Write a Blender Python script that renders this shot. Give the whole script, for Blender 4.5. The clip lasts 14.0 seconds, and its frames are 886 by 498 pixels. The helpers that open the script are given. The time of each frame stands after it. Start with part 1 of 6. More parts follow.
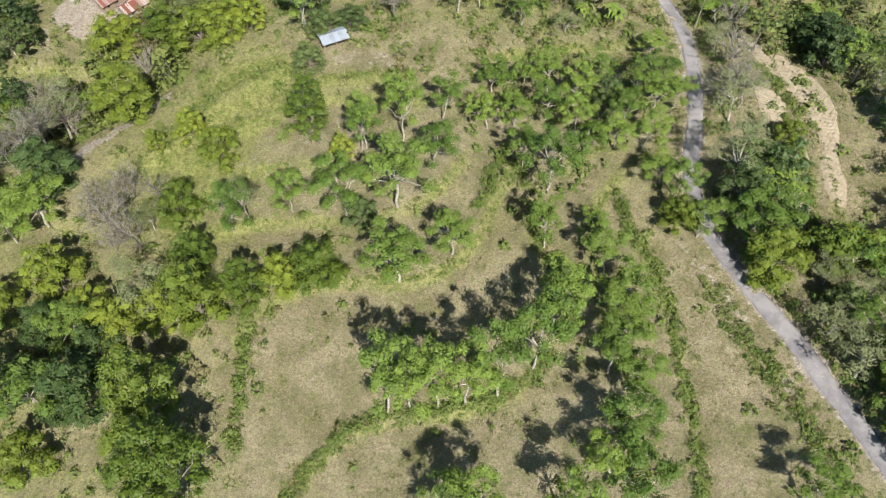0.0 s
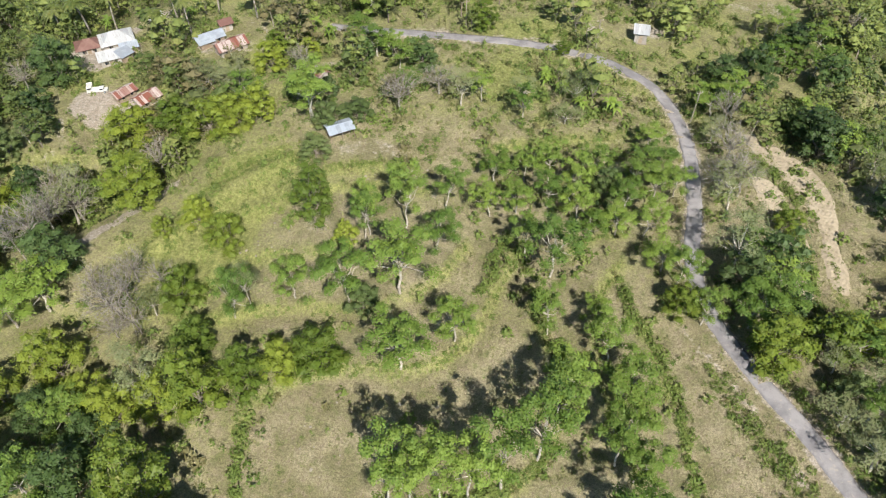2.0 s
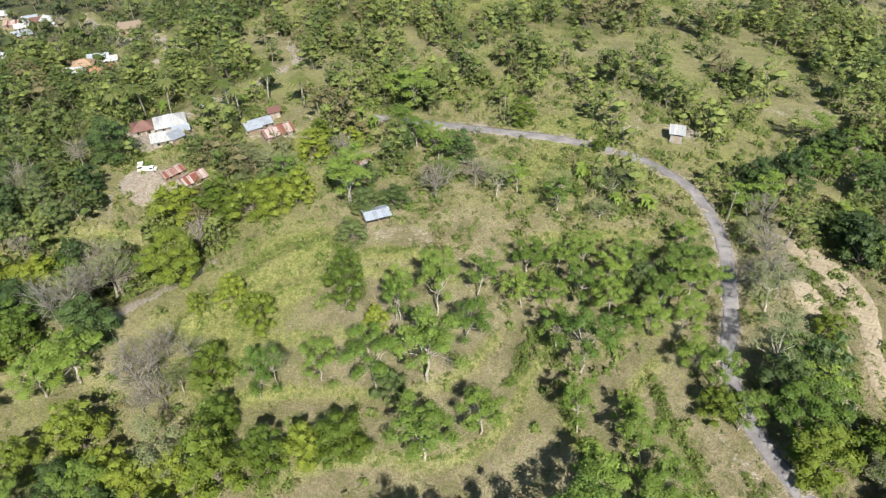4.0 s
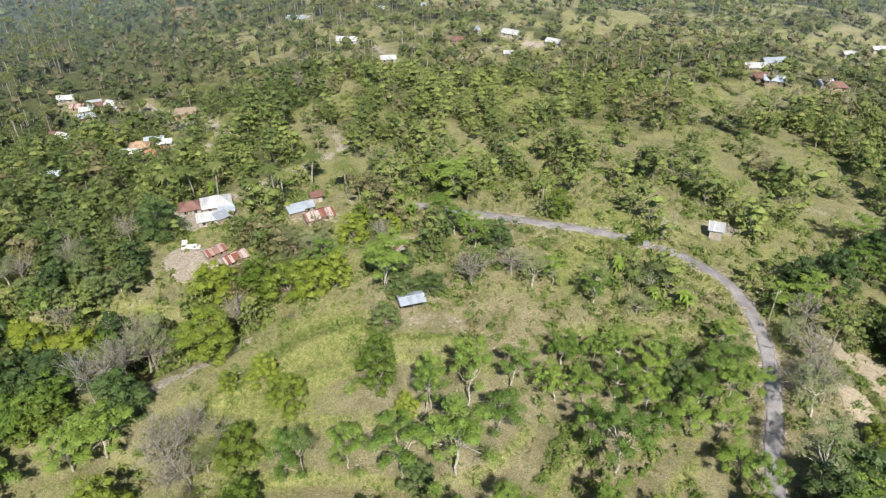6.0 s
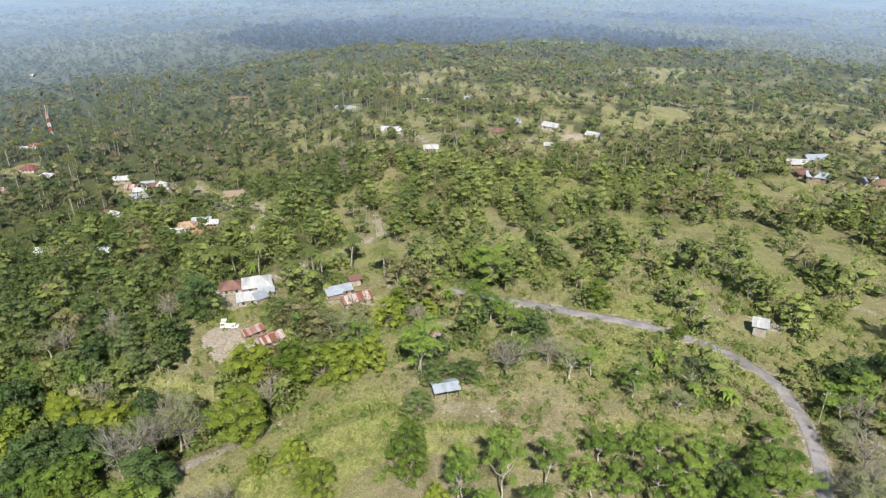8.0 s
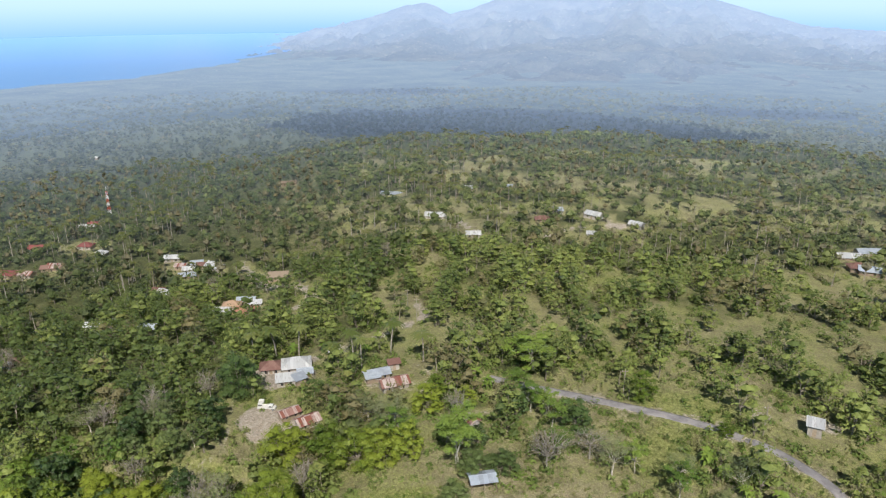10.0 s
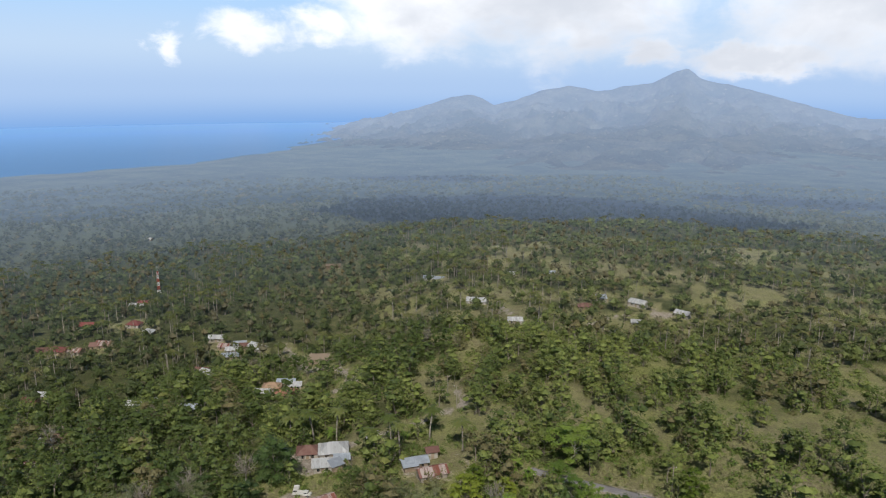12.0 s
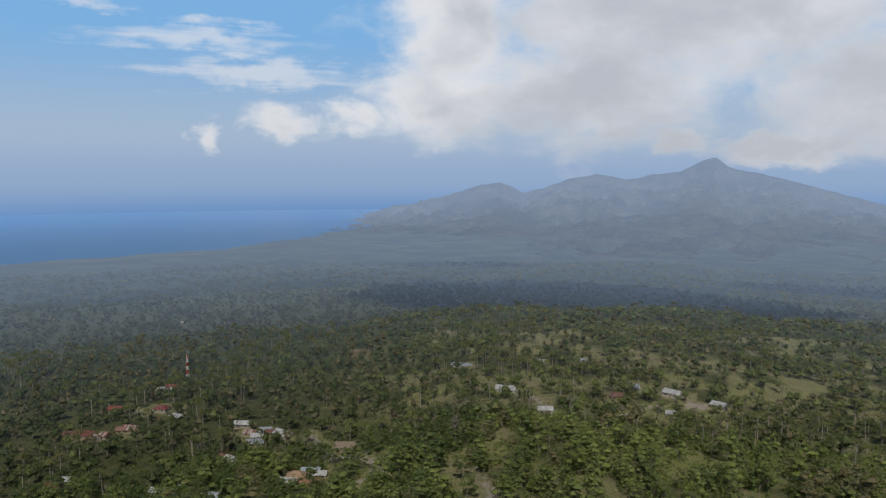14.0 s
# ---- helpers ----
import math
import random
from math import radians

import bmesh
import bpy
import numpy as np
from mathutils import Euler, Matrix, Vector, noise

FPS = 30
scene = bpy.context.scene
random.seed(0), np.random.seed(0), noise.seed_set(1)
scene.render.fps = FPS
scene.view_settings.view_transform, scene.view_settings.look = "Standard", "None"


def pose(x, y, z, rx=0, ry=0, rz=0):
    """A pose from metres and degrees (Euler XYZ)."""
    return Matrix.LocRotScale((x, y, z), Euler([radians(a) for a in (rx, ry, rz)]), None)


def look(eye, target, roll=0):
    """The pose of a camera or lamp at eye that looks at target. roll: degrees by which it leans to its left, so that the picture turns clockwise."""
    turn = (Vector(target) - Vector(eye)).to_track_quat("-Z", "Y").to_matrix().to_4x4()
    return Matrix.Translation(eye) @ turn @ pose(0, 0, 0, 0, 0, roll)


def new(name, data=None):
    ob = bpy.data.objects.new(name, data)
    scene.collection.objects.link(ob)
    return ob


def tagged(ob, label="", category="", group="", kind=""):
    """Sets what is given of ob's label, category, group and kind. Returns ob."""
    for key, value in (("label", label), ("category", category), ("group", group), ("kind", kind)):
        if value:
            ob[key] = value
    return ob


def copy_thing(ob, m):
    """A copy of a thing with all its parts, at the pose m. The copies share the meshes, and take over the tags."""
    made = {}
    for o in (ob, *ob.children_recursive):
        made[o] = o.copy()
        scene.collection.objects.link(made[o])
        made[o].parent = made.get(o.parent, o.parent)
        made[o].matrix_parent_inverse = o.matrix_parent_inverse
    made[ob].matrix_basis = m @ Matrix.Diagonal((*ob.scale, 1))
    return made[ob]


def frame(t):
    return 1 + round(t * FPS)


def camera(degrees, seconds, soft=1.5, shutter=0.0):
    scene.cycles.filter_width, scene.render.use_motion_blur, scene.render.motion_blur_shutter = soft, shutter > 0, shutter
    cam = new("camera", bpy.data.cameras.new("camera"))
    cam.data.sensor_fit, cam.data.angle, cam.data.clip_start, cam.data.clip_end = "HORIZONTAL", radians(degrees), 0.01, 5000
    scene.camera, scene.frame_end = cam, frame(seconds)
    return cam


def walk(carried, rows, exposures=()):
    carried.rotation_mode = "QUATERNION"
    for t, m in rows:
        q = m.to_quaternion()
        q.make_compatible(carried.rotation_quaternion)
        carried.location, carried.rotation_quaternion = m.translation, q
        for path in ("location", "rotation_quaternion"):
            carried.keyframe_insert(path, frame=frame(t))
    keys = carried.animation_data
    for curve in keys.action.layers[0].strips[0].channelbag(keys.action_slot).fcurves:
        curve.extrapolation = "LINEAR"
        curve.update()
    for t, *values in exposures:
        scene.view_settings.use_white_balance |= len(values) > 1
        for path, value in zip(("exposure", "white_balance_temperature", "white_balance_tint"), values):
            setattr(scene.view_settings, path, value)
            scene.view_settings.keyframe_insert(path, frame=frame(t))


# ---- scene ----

# ---------------------------------------------------------------- the drone's camera: it hovers, tilts up and turns to its left
cam = camera(63.85, 14.0, soft=1.2)
EYE = (0.0, 0.0, 100.0)
# seconds, yaw, pitch, roll
PATH = [
    (0.0, -0.00, -54.98, -0.07),
    (0.5, -0.05, -53.27, -0.03),
    (1.0, -0.02, -51.51, -0.08),
    (1.5, -0.03, -49.78, -0.08),
    (2.0, 0.33, -48.02, -0.08),
    (2.5, 1.11, -46.25, -0.05),
    (3.0, 2.06, -44.48, -0.07),
    (5.5, 6.57, -35.62, -0.07),
    (6.0, 7.44, -33.88, -0.06),
    (6.5, 8.28, -32.13, -0.05),
    (7.0, 9.14, -30.39, -0.04),
    (7.5, 9.98, -28.66, 0.00),
    (8.0, 10.80, -26.92, 0.04),
    (10.5, 15.31, -18.37, 0.02),
    (11.0, 16.13, -16.67, 0.07),
    (11.5, 16.99, -14.94, 0.10),
    (12.0, 17.86, -13.22, 0.10),
    (12.5, 18.70, -11.50, 0.13),
    (13.0, 19.52, -9.78, 0.15),
    (13.5, 20.14, -8.06, 0.14),
    (14.0, 20.18, -6.30, 0.14),
]
walk(cam, [(t, pose(*EYE, 0, 0, yaw) @ pose(0, 0, 0, 90 + pitch, 0, roll)) for t, yaw, pitch, roll in PATH],
     exposures=[(0.0, 0.74), (3.0, 0.77), (6.5, 0.77), (8.0, 0.69), (11.0, -0.02), (12.5, -0.56), (14.0, -0.96)])

# ---------------------------------------------------------------- sky, sun
SUN_ELEVATION, SUN_SHADOW_BEARING = 46.0, -17.0      # the shadows fall away from the drone, a little to its left


class Nodes:
    """A short hand for node trees."""

    def __init__(self, tree):
        self.tree = tree

    def link(self, a, b):
        self.tree.links.new(a, b)

    def put(self, socket, v):
        if isinstance(v, (int, float)):
            socket.default_value = v
        elif isinstance(v, tuple):
            socket.default_value = (*v, 1.0) if len(v) == 3 and len(socket.default_value) == 4 else v
        else:
            self.link(v, socket)

    def math(self, op, a, b=0.0, c=0.0, clamp=False):
        n = self.tree.nodes.new("ShaderNodeMath")
        n.operation, n.use_clamp = op, clamp
        for s, v in zip(n.inputs, (a, b, c)):
            self.put(s, v)
        return n.outputs[0]

    def mix(self, f, a, b, blend="MIX"):
        n = self.tree.nodes.new("ShaderNodeMix")
        n.data_type, n.blend_type = "RGBA", blend
        self.put(n.inputs[0], f), self.put(n.inputs[6], a), self.put(n.inputs[7], b)
        return n.outputs[2]

    def band(self, v, lo, hi):
        n = self.tree.nodes.new("ShaderNodeMapRange")
        n.interpolation_type = "SMOOTHSTEP"
        self.put(n.inputs[0], v), self.put(n.inputs[1], lo), self.put(n.inputs[2], hi)
        return n.outputs[0]

    def noise(self, vector, scale, detail=4.0, rough=0.55, warp=0.0):
        n = self.tree.nodes.new("ShaderNodeTexNoise")
        if vector is not None:
            self.link(vector, n.inputs["Vector"])
        n.inputs["Scale"].default_value, n.inputs["Detail"].default_value = scale, detail
        n.inputs["Roughness"].default_value, n.inputs["Distortion"].default_value = rough, warp
        return n.outputs["Fac"]


def build_sky():
    world = bpy.data.worlds.new("sky")
    scene.world = world
    world.use_nodes = True
    N = Nodes(world.node_tree)
    bg = world.node_tree.nodes["Background"]
    sky = world.node_tree.nodes.new("ShaderNodeTexSky")
    sky.sky_type, sky.sun_disc = "NISHITA", False
    sky.sun_elevation, sky.sun_rotation = radians(SUN_ELEVATION), radians(180 + SUN_SHADOW_BEARING)
    sky.air_density, sky.dust_density, sky.ozone_density, sky.altitude = 1.0, 1.2, 1.5, 300
    xyz = world.node_tree.nodes.new("ShaderNodeSeparateXYZ")
    coord = world.node_tree.nodes.new("ShaderNodeTexCoord")
    N.link(coord.outputs["Generated"], xyz.inputs[0])
    # bearing (to the left) and height over the horizon, in degrees
    az = N.math("MULTIPLY", N.math("ARCTAN2", N.math("MULTIPLY", xyz.outputs[0], -1.0), xyz.outputs[1]), 57.2958)
    el = N.math("MULTIPLY", N.math("ARCSINE", xyz.outputs[2]), 57.2958)
    flat = world.node_tree.nodes.new("ShaderNodeCombineXYZ")
    N.put(flat.inputs[0], N.math("MULTIPLY", az, 0.1)), N.put(flat.inputs[1], N.math("MULTIPLY", el, 0.16))
    wisp = world.node_tree.nodes.new("ShaderNodeCombineXYZ")
    N.put(wisp.inputs[0], N.math("MULTIPLY", az, 0.05)), N.put(wisp.inputs[1], N.math("MULTIPLY", el, 0.55))
    bend = N.math("MULTIPLY", N.math("SUBTRACT", N.noise(flat.outputs[0], 3.2, 5.0, 0.6), 0.5), 3.6)
    sway = N.math("MULTIPLY", N.math("SUBTRACT", N.noise(flat.outputs[0], 2.1, 5.0, 0.6, 0.8), 0.5), 7.0)
    puff = N.math("SUBTRACT", N.noise(flat.outputs[0], 1.6, 8.0, 0.58, 0.35), 0.5)
    streak = N.math("SUBTRACT", N.noise(wisp.outputs[0], 1.5, 6.0, 0.6, 0.3), 0.5)

    def blob(a, e, wa, we):
        """1 in the middle of an oval of the sky, falling below 0 outside it."""
        da = N.math("DIVIDE", N.math("SUBTRACT", N.math("ADD", az, sway), a), wa)
        de = N.math("DIVIDE", N.math("SUBTRACT", N.math("ADD", el, bend), e), we)
        return N.math("SUBTRACT", 1.0, N.math("SQRT", N.math("ADD", N.math("MULTIPLY", da, da), N.math("MULTIPLY", de, de))))

    def union(*parts):
        v = parts[0]
        for p in parts[1:]:
            v = N.math("SMOOTH_MAX", v, p, 0.15)
        return v

    # the bank of cumulus over the mountain, going on above and to the right, and small tufts beside it
    bank = union(blob(2, 13, 24, 11), blob(19, 11, 7, 9), blob(20, 5.5, 8, 4.2), blob(8, 6, 14, 5.5), blob(-14, 6, 18, 6), blob(-5, 1.6, 7, 1.5), blob(-28, 10, 26, 10))
    tufts = union(blob(32.5, 3.8, 4.5, 2.0), blob(38.6, 2.6, 2.2, 1.6), blob(27.5, 4.5, 4.5, 2.4))
    cover = union(bank, N.math("SUBTRACT", tufts, 0.26), N.math("SUBTRACT", blob(2, 2.2, 3.2, 1.6), 0.1))
    hole = N.math("MULTIPLY", N.band(N.math("ADD", blob(-1.2, 5.2, 5.0, 4.2), streak), 0.0, 1.0), 0.22)
    field = N.math("SUBTRACT", N.math("ADD", N.math("ADD", cover, 0.1), N.math("MULTIPLY", puff, 1.1)), hole)
    dens = N.band(field, 0.0, 0.75)
    core = N.band(field, 0.25, 1.1)
    cirrus = union(blob(38, 9.8, 10, 1.5), blob(35, 7.3, 11, 1.6), blob(47, 12, 5, 1.2))
    thin = N.math("MULTIPLY", N.band(N.math("ADD", cirrus, N.math("MULTIPLY", streak, 2.4)), 0.15, 0.95), 0.6)
    # sunlit tops and edges, greyer undersides
    light = N.math("ADD", N.math("MULTIPLY", N.noise(flat.outputs[0], 1.3, 5.0, 0.5, 0.3), 0.9), N.math("MULTIPLY", core, -0.30))
    light = N.math("ADD", light, N.math("SUBTRACT", N.math("MULTIPLY", N.band(az, 13.0, 24.0), 0.28), N.math("MULTIPLY", N.band(el, 7.0, 2.0), 0.18)))
    shade = N.mix(N.band(light, 0.0, 0.66), (SKY_CLOUD_DARK), (SKY_CLOUD_LIGHT))
    # hazy air over the sea, down to the horizon and a little below it
    air = N.mix(N.band(el, -0.6, 3.0), SKY_SEA_AIR, SKY_LOW)
    air = N.mix(N.band(el, 2.0, 11.0), air, SKY_HIGH)
    air = N.mix(N.band(el, -4.0, -0.4), SKY_SEA_FAR, air)
    scaled = N.mix(1.0, sky.outputs[0], (SKY_GAIN, SKY_GAIN, SKY_GAIN), "MULTIPLY")
    low = N.math("SUBTRACT", 1.0, N.band(el, 12.0, 24.0))
    base = N.mix(N.math("MULTIPLY", low, 0.92), scaled, air)
    base = N.mix(thin, base, SKY_CLOUD_LIGHT)
    base = N.mix(N.math("MULTIPLY", dens, 0.97), base, shade)
    N.link(base, bg.inputs[0])
    bg.inputs[1].default_value = 1.0


# colours of the air in the sky, as light (before the exposure)
SKY_GAIN = 0.020
SKY_CLOUD_LIGHT, SKY_CLOUD_DARK = (1.46, 1.48, 1.54), (0.94, 0.99, 1.09)
SKY_LOW, SKY_HIGH = (0.76, 0.99, 1.30), (0.42, 0.90, 1.54)
SKY_SEA_AIR, SKY_SEA_FAR = (0.60, 0.84, 1.24), (0.27, 0.56, 1.12)
build_sky()

sun_data = bpy.data.lights.new("sun", "SUN")
sun_data.energy, sun_data.angle, sun_data.color = 5.0, radians(0.55), (1.0, 0.95, 0.87)
sun = new("sun", sun_data)
_a = radians(SUN_SHADOW_BEARING)
sun.matrix_world = look((-math.sin(_a) * 300, -math.cos(_a) * 300, 300 * math.tan(radians(SUN_ELEVATION))), (0, 0, 0))

# ---------------------------------------------------------------- materials
def material(name, rough=0.9):
    """A new material and its node helper, principled node and output."""
    m = bpy.data.materials.new(name)
    m.use_nodes = True
    N = Nodes(m.node_tree)
    p = m.node_tree.nodes["Principled BSDF"]
    p.inputs["Roughness"].default_value = rough
    p.inputs["Specular IOR Level"].default_value = 0.25
    return m, N, p


def bump(N, p, height, strength, distance):
    b = N.tree.nodes.new("ShaderNodeBump")
    b.inputs["Strength"].default_value, b.inputs["Distance"].default_value = strength, distance
    N.link(height, b.inputs["Height"]), N.link(b.outputs[0], p.inputs["Normal"])


def place(N):
    g = N.tree.nodes.new("ShaderNodeNewGeometry")
    return g


def attribute(N, name):
    a = N.tree.nodes.new("ShaderNodeAttribute")
    a.attribute_name = name
    return a.outputs["Fac"]


def leaf_material(name, dark, mid, light, own=True, air=None, brown=(0.185, 0.150, 0.075)):
    """Foliage: each leaf clump its own shade, each tree its own tint; some light passes through."""
    m, N, p = material(name, 0.55)
    g = place(N)
    island = g.outputs["Random Per Island"]
    tint = N.tree.nodes.new("ShaderNodeObjectInfo").outputs["Random"] if own else attribute(N, "tint")
    c = N.mix(N.band(N.math("ADD", N.math("MULTIPLY", island, 0.24), N.math("MULTIPLY", tint, 0.76)), 0.1, 0.9), dark, light)
    c = N.mix(N.math("MULTIPLY", N.noise(g.outputs["Position"], 0.5, 3.0), 0.7), c, mid)
    c = N.mix(N.math("MULTIPLY", N.band(island, 0.93, 1.0), 0.45), c, (0.20, 0.17, 0.06))
    if not own:
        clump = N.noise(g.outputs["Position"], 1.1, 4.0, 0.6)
        c = N.mix(N.math("MULTIPLY", N.band(tint, 0.16, 0.04), 0.75), c, brown)
        # noise darkens the colour in patches, as shaded gaps between the leaves
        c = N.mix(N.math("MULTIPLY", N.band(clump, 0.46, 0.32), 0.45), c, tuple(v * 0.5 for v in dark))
        bump(N, p, clump, 0.6, 0.6)
    N.link(c, p.inputs["Base Color"])
    t = N.tree.nodes.new("ShaderNodeBsdfTranslucent")
    N.link(N.mix(0.5, c, (0.20, 0.26, 0.03)), t.inputs[0])
    s = N.tree.nodes.new("ShaderNodeMixShader")
    s.inputs[0].default_value = 0.17
    N.link(p.outputs[0], s.inputs[1]), N.link(t.outputs[0], s.inputs[2])
    N.link(s.outputs[0], N.tree.nodes["Material Output"].inputs[0])
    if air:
        # far off these woods take on haze, painted as a glow growing with distance
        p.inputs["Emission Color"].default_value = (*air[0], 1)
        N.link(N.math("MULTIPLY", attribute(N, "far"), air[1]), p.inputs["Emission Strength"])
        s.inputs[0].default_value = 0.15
    return m


def bark_material(name, a, b):
    m, N, p = material(name, 0.85)
    g = place(N)
    n = N.noise(g.outputs["Position"], 1.7, 5.0)
    N.link(N.mix(N.band(n, 0.35, 0.7), a, b), p.inputs["Base Color"])
    bump(N, p, N.noise(g.outputs["Position"], 9.0, 4.0), 0.5, 0.03)
    return m


def ground_material():
    m, N, p = material("grassland", 0.95)
    g = place(N)
    pos = g.outputs["Position"]
    big, patch = N.noise(pos, 0.035, 5.0, 0.6), N.noise(pos, 0.16, 5.0, 0.6)
    fine, grain = N.noise(pos, 1.1, 6.0, 0.65), N.noise(pos, 6.0, 3.0, 0.7)
    streak = N.noise(pos, 2.4, 7.0, 0.75, 0.8)
    blotch = N.noise(pos, 0.5, 7.0, 0.7, 0.5)
    dry = N.mix(N.band(patch, 0.35, 0.7), (0.225, 0.208, 0.108), (0.375, 0.325, 0.210))
    dry = N.mix(N.math("MULTIPLY", N.band(blotch, 0.52, 0.66), 0.65), dry, (0.320, 0.258, 0.190))
    green = N.mix(N.band(fine, 0.3, 0.7), (0.175, 0.200, 0.058), (0.345, 0.350, 0.130))
    green = N.mix(N.math("MULTIPLY", N.band(patch, 0.5, 0.8), 0.6), green, (0.330, 0.315, 0.145))
    soil = N.mix(N.band(fine, 0.3, 0.75), (0.35, 0.295, 0.235), (0.50, 0.445, 0.385))
    # woodland floor, its own dark green deepened for the shaded gaps between trees
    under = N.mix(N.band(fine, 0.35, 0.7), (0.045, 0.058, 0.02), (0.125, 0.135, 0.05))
    wob = N.math("SUBTRACT", N.math("ADD", N.math("MULTIPLY", fine, 0.7), N.math("MULTIPLY", patch, 0.8)), 0.75)
    gm = N.band(N.math("ADD", attribute(N, "green"), N.math("ADD", wob, N.math("MULTIPLY", N.math("SUBTRACT", big, 0.5), 1.0))), 0.2, 0.8)
    c = N.mix(gm, dry, green)
    c = N.mix(N.math("MULTIPLY", N.band(blotch, 0.47, 0.34), 0.6), c, (0.150, 0.180, 0.055))
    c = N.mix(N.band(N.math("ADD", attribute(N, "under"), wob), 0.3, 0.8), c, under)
    c = N.mix(N.band(N.math("ADD", attribute(N, "soil"), N.math("MULTIPLY", wob, 1.7)), 0.35, 0.75), c, soil)
    rough = N.math("ADD", N.math("MULTIPLY", streak, 1.5), N.math("MULTIPLY", grain, 0.7))
    value = N.math("ADD", 0.55, N.math("MULTIPLY", N.band(rough, 0.80, 1.42), 0.72))
    tone = N.tree.nodes.new("ShaderNodeCombineColor")
    for k in range(3):
        N.link(value, tone.inputs[k])
    c = N.mix(1.0, c, tone.outputs[0], "MULTIPLY")
    N.link(c, p.inputs["Base Color"])
    # distance haze put into the far ground as a bluish emission
    p.inputs["Emission Color"].default_value = (*HAZE_GLOW, 1)
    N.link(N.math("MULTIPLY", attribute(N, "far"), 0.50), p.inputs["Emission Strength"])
    bump(N, p, rough, 0.8, 0.4)
    return m


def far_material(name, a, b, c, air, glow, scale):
    """A distant backdrop of land, its haze painted on as a glow."""
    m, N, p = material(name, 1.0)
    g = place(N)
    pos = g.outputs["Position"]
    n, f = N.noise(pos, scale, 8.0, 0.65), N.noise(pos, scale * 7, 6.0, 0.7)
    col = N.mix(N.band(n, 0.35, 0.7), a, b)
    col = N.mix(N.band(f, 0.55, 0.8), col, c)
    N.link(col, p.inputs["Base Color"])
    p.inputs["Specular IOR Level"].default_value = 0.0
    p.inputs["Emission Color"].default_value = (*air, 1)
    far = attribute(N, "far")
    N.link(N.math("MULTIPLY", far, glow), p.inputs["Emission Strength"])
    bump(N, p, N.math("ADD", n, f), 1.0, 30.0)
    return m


def plain_material(name, colour, other=None, rough=0.8, metal=0.0, scale=2.0, relief=0.0):
    m, N, p = material(name, rough)
    g = place(N)
    n = N.noise(g.outputs["Position"], scale, 6.0, 0.65)
    info = N.tree.nodes.new("ShaderNodeObjectInfo").outputs["Random"]
    f = N.band(N.math("ADD", n, N.math("MULTIPLY", N.math("SUBTRACT", info, 0.5), 0.35)), 0.35, 0.72)
    N.link(N.mix(f, colour, other or tuple(v * 0.7 for v in colour)), p.inputs["Base Color"])
    p.inputs["Metallic"].default_value = metal
    if relief:
        bump(N, p, N.noise(g.outputs["Position"], scale * 5, 4.0), 0.6, relief)
    return m


def sheet_material(name, colours, rough, metal):
    """Roof sheets: streaks of rust and weathering run down the slope, sheet by sheet."""
    m, N, p = material(name, rough)
    coord = N.tree.nodes.new("ShaderNodeTexCoord")
    xyz = N.tree.nodes.new("ShaderNodeSeparateXYZ")
    N.link(coord.outputs["Object"], xyz.inputs[0])
    info = N.tree.nodes.new("ShaderNodeObjectInfo").outputs["Random"]
    q = N.tree.nodes.new("ShaderNodeCombineXYZ")
    N.put(q.inputs[0], N.math("MULTIPLY", N.math("FLOOR", N.math("MULTIPLY", xyz.outputs[0], 1.15)), 3.7))
    N.put(q.inputs[1], N.math("MULTIPLY", info, 40.0))
    fine = N.tree.nodes.new("ShaderNodeCombineXYZ")
    N.put(fine.inputs[0], N.math("MULTIPLY", xyz.outputs[0], 3.0)), N.put(fine.inputs[1], N.math("MULTIPLY", xyz.outputs[1], 0.5)), N.put(fine.inputs[2], N.math("MULTIPLY", info, 40.0))
    sheet, streak = N.noise(q.outputs[0], 1.0, 0.0), N.noise(fine.outputs[0], 1.0, 6.0, 0.65)
    c = N.mix(N.band(sheet, 0.40, 0.60), colours[0], colours[1])
    c = N.mix(N.math("MULTIPLY", N.band(streak, 0.50, 0.66), 0.8), c, colours[2])
    N.link(c, p.inputs["Base Color"])
    p.inputs["Metallic"].default_value = metal
    bump(N, p, streak, 0.3, 0.02)
    return m


def road_material():
    m, N, p = material("worn_asphalt", 0.85)
    pos = place(N).outputs["Position"]
    patch, crack, grain = N.noise(pos, 0.22, 5.0, 0.65), N.noise(pos, 0.9, 8.0, 0.75, 0.6), N.noise(pos, 7.0, 3.0)
    c = N.mix(N.band(patch, 0.38, 0.62), (0.205, 0.195, 0.205), (0.31, 0.295, 0.30))
    c = N.mix(N.math("MULTIPLY", N.band(crack, 0.55, 0.68), 0.75), c, (0.40, 0.36, 0.31))
    c = N.mix(N.math("MULTIPLY", N.band(crack, 0.42, 0.30), 0.7), c, (0.13, 0.125, 0.125))
    c = N.mix(0.3, c, N.mix(grain, (0.1, 0.1, 0.1), (0.5, 0.5, 0.5)), "OVERLAY")
    N.link(c, p.inputs["Base Color"])
    bump(N, p, N.math("ADD", crack, N.math("MULTIPLY", grain, 0.3)), 0.7, 0.08)
    return m


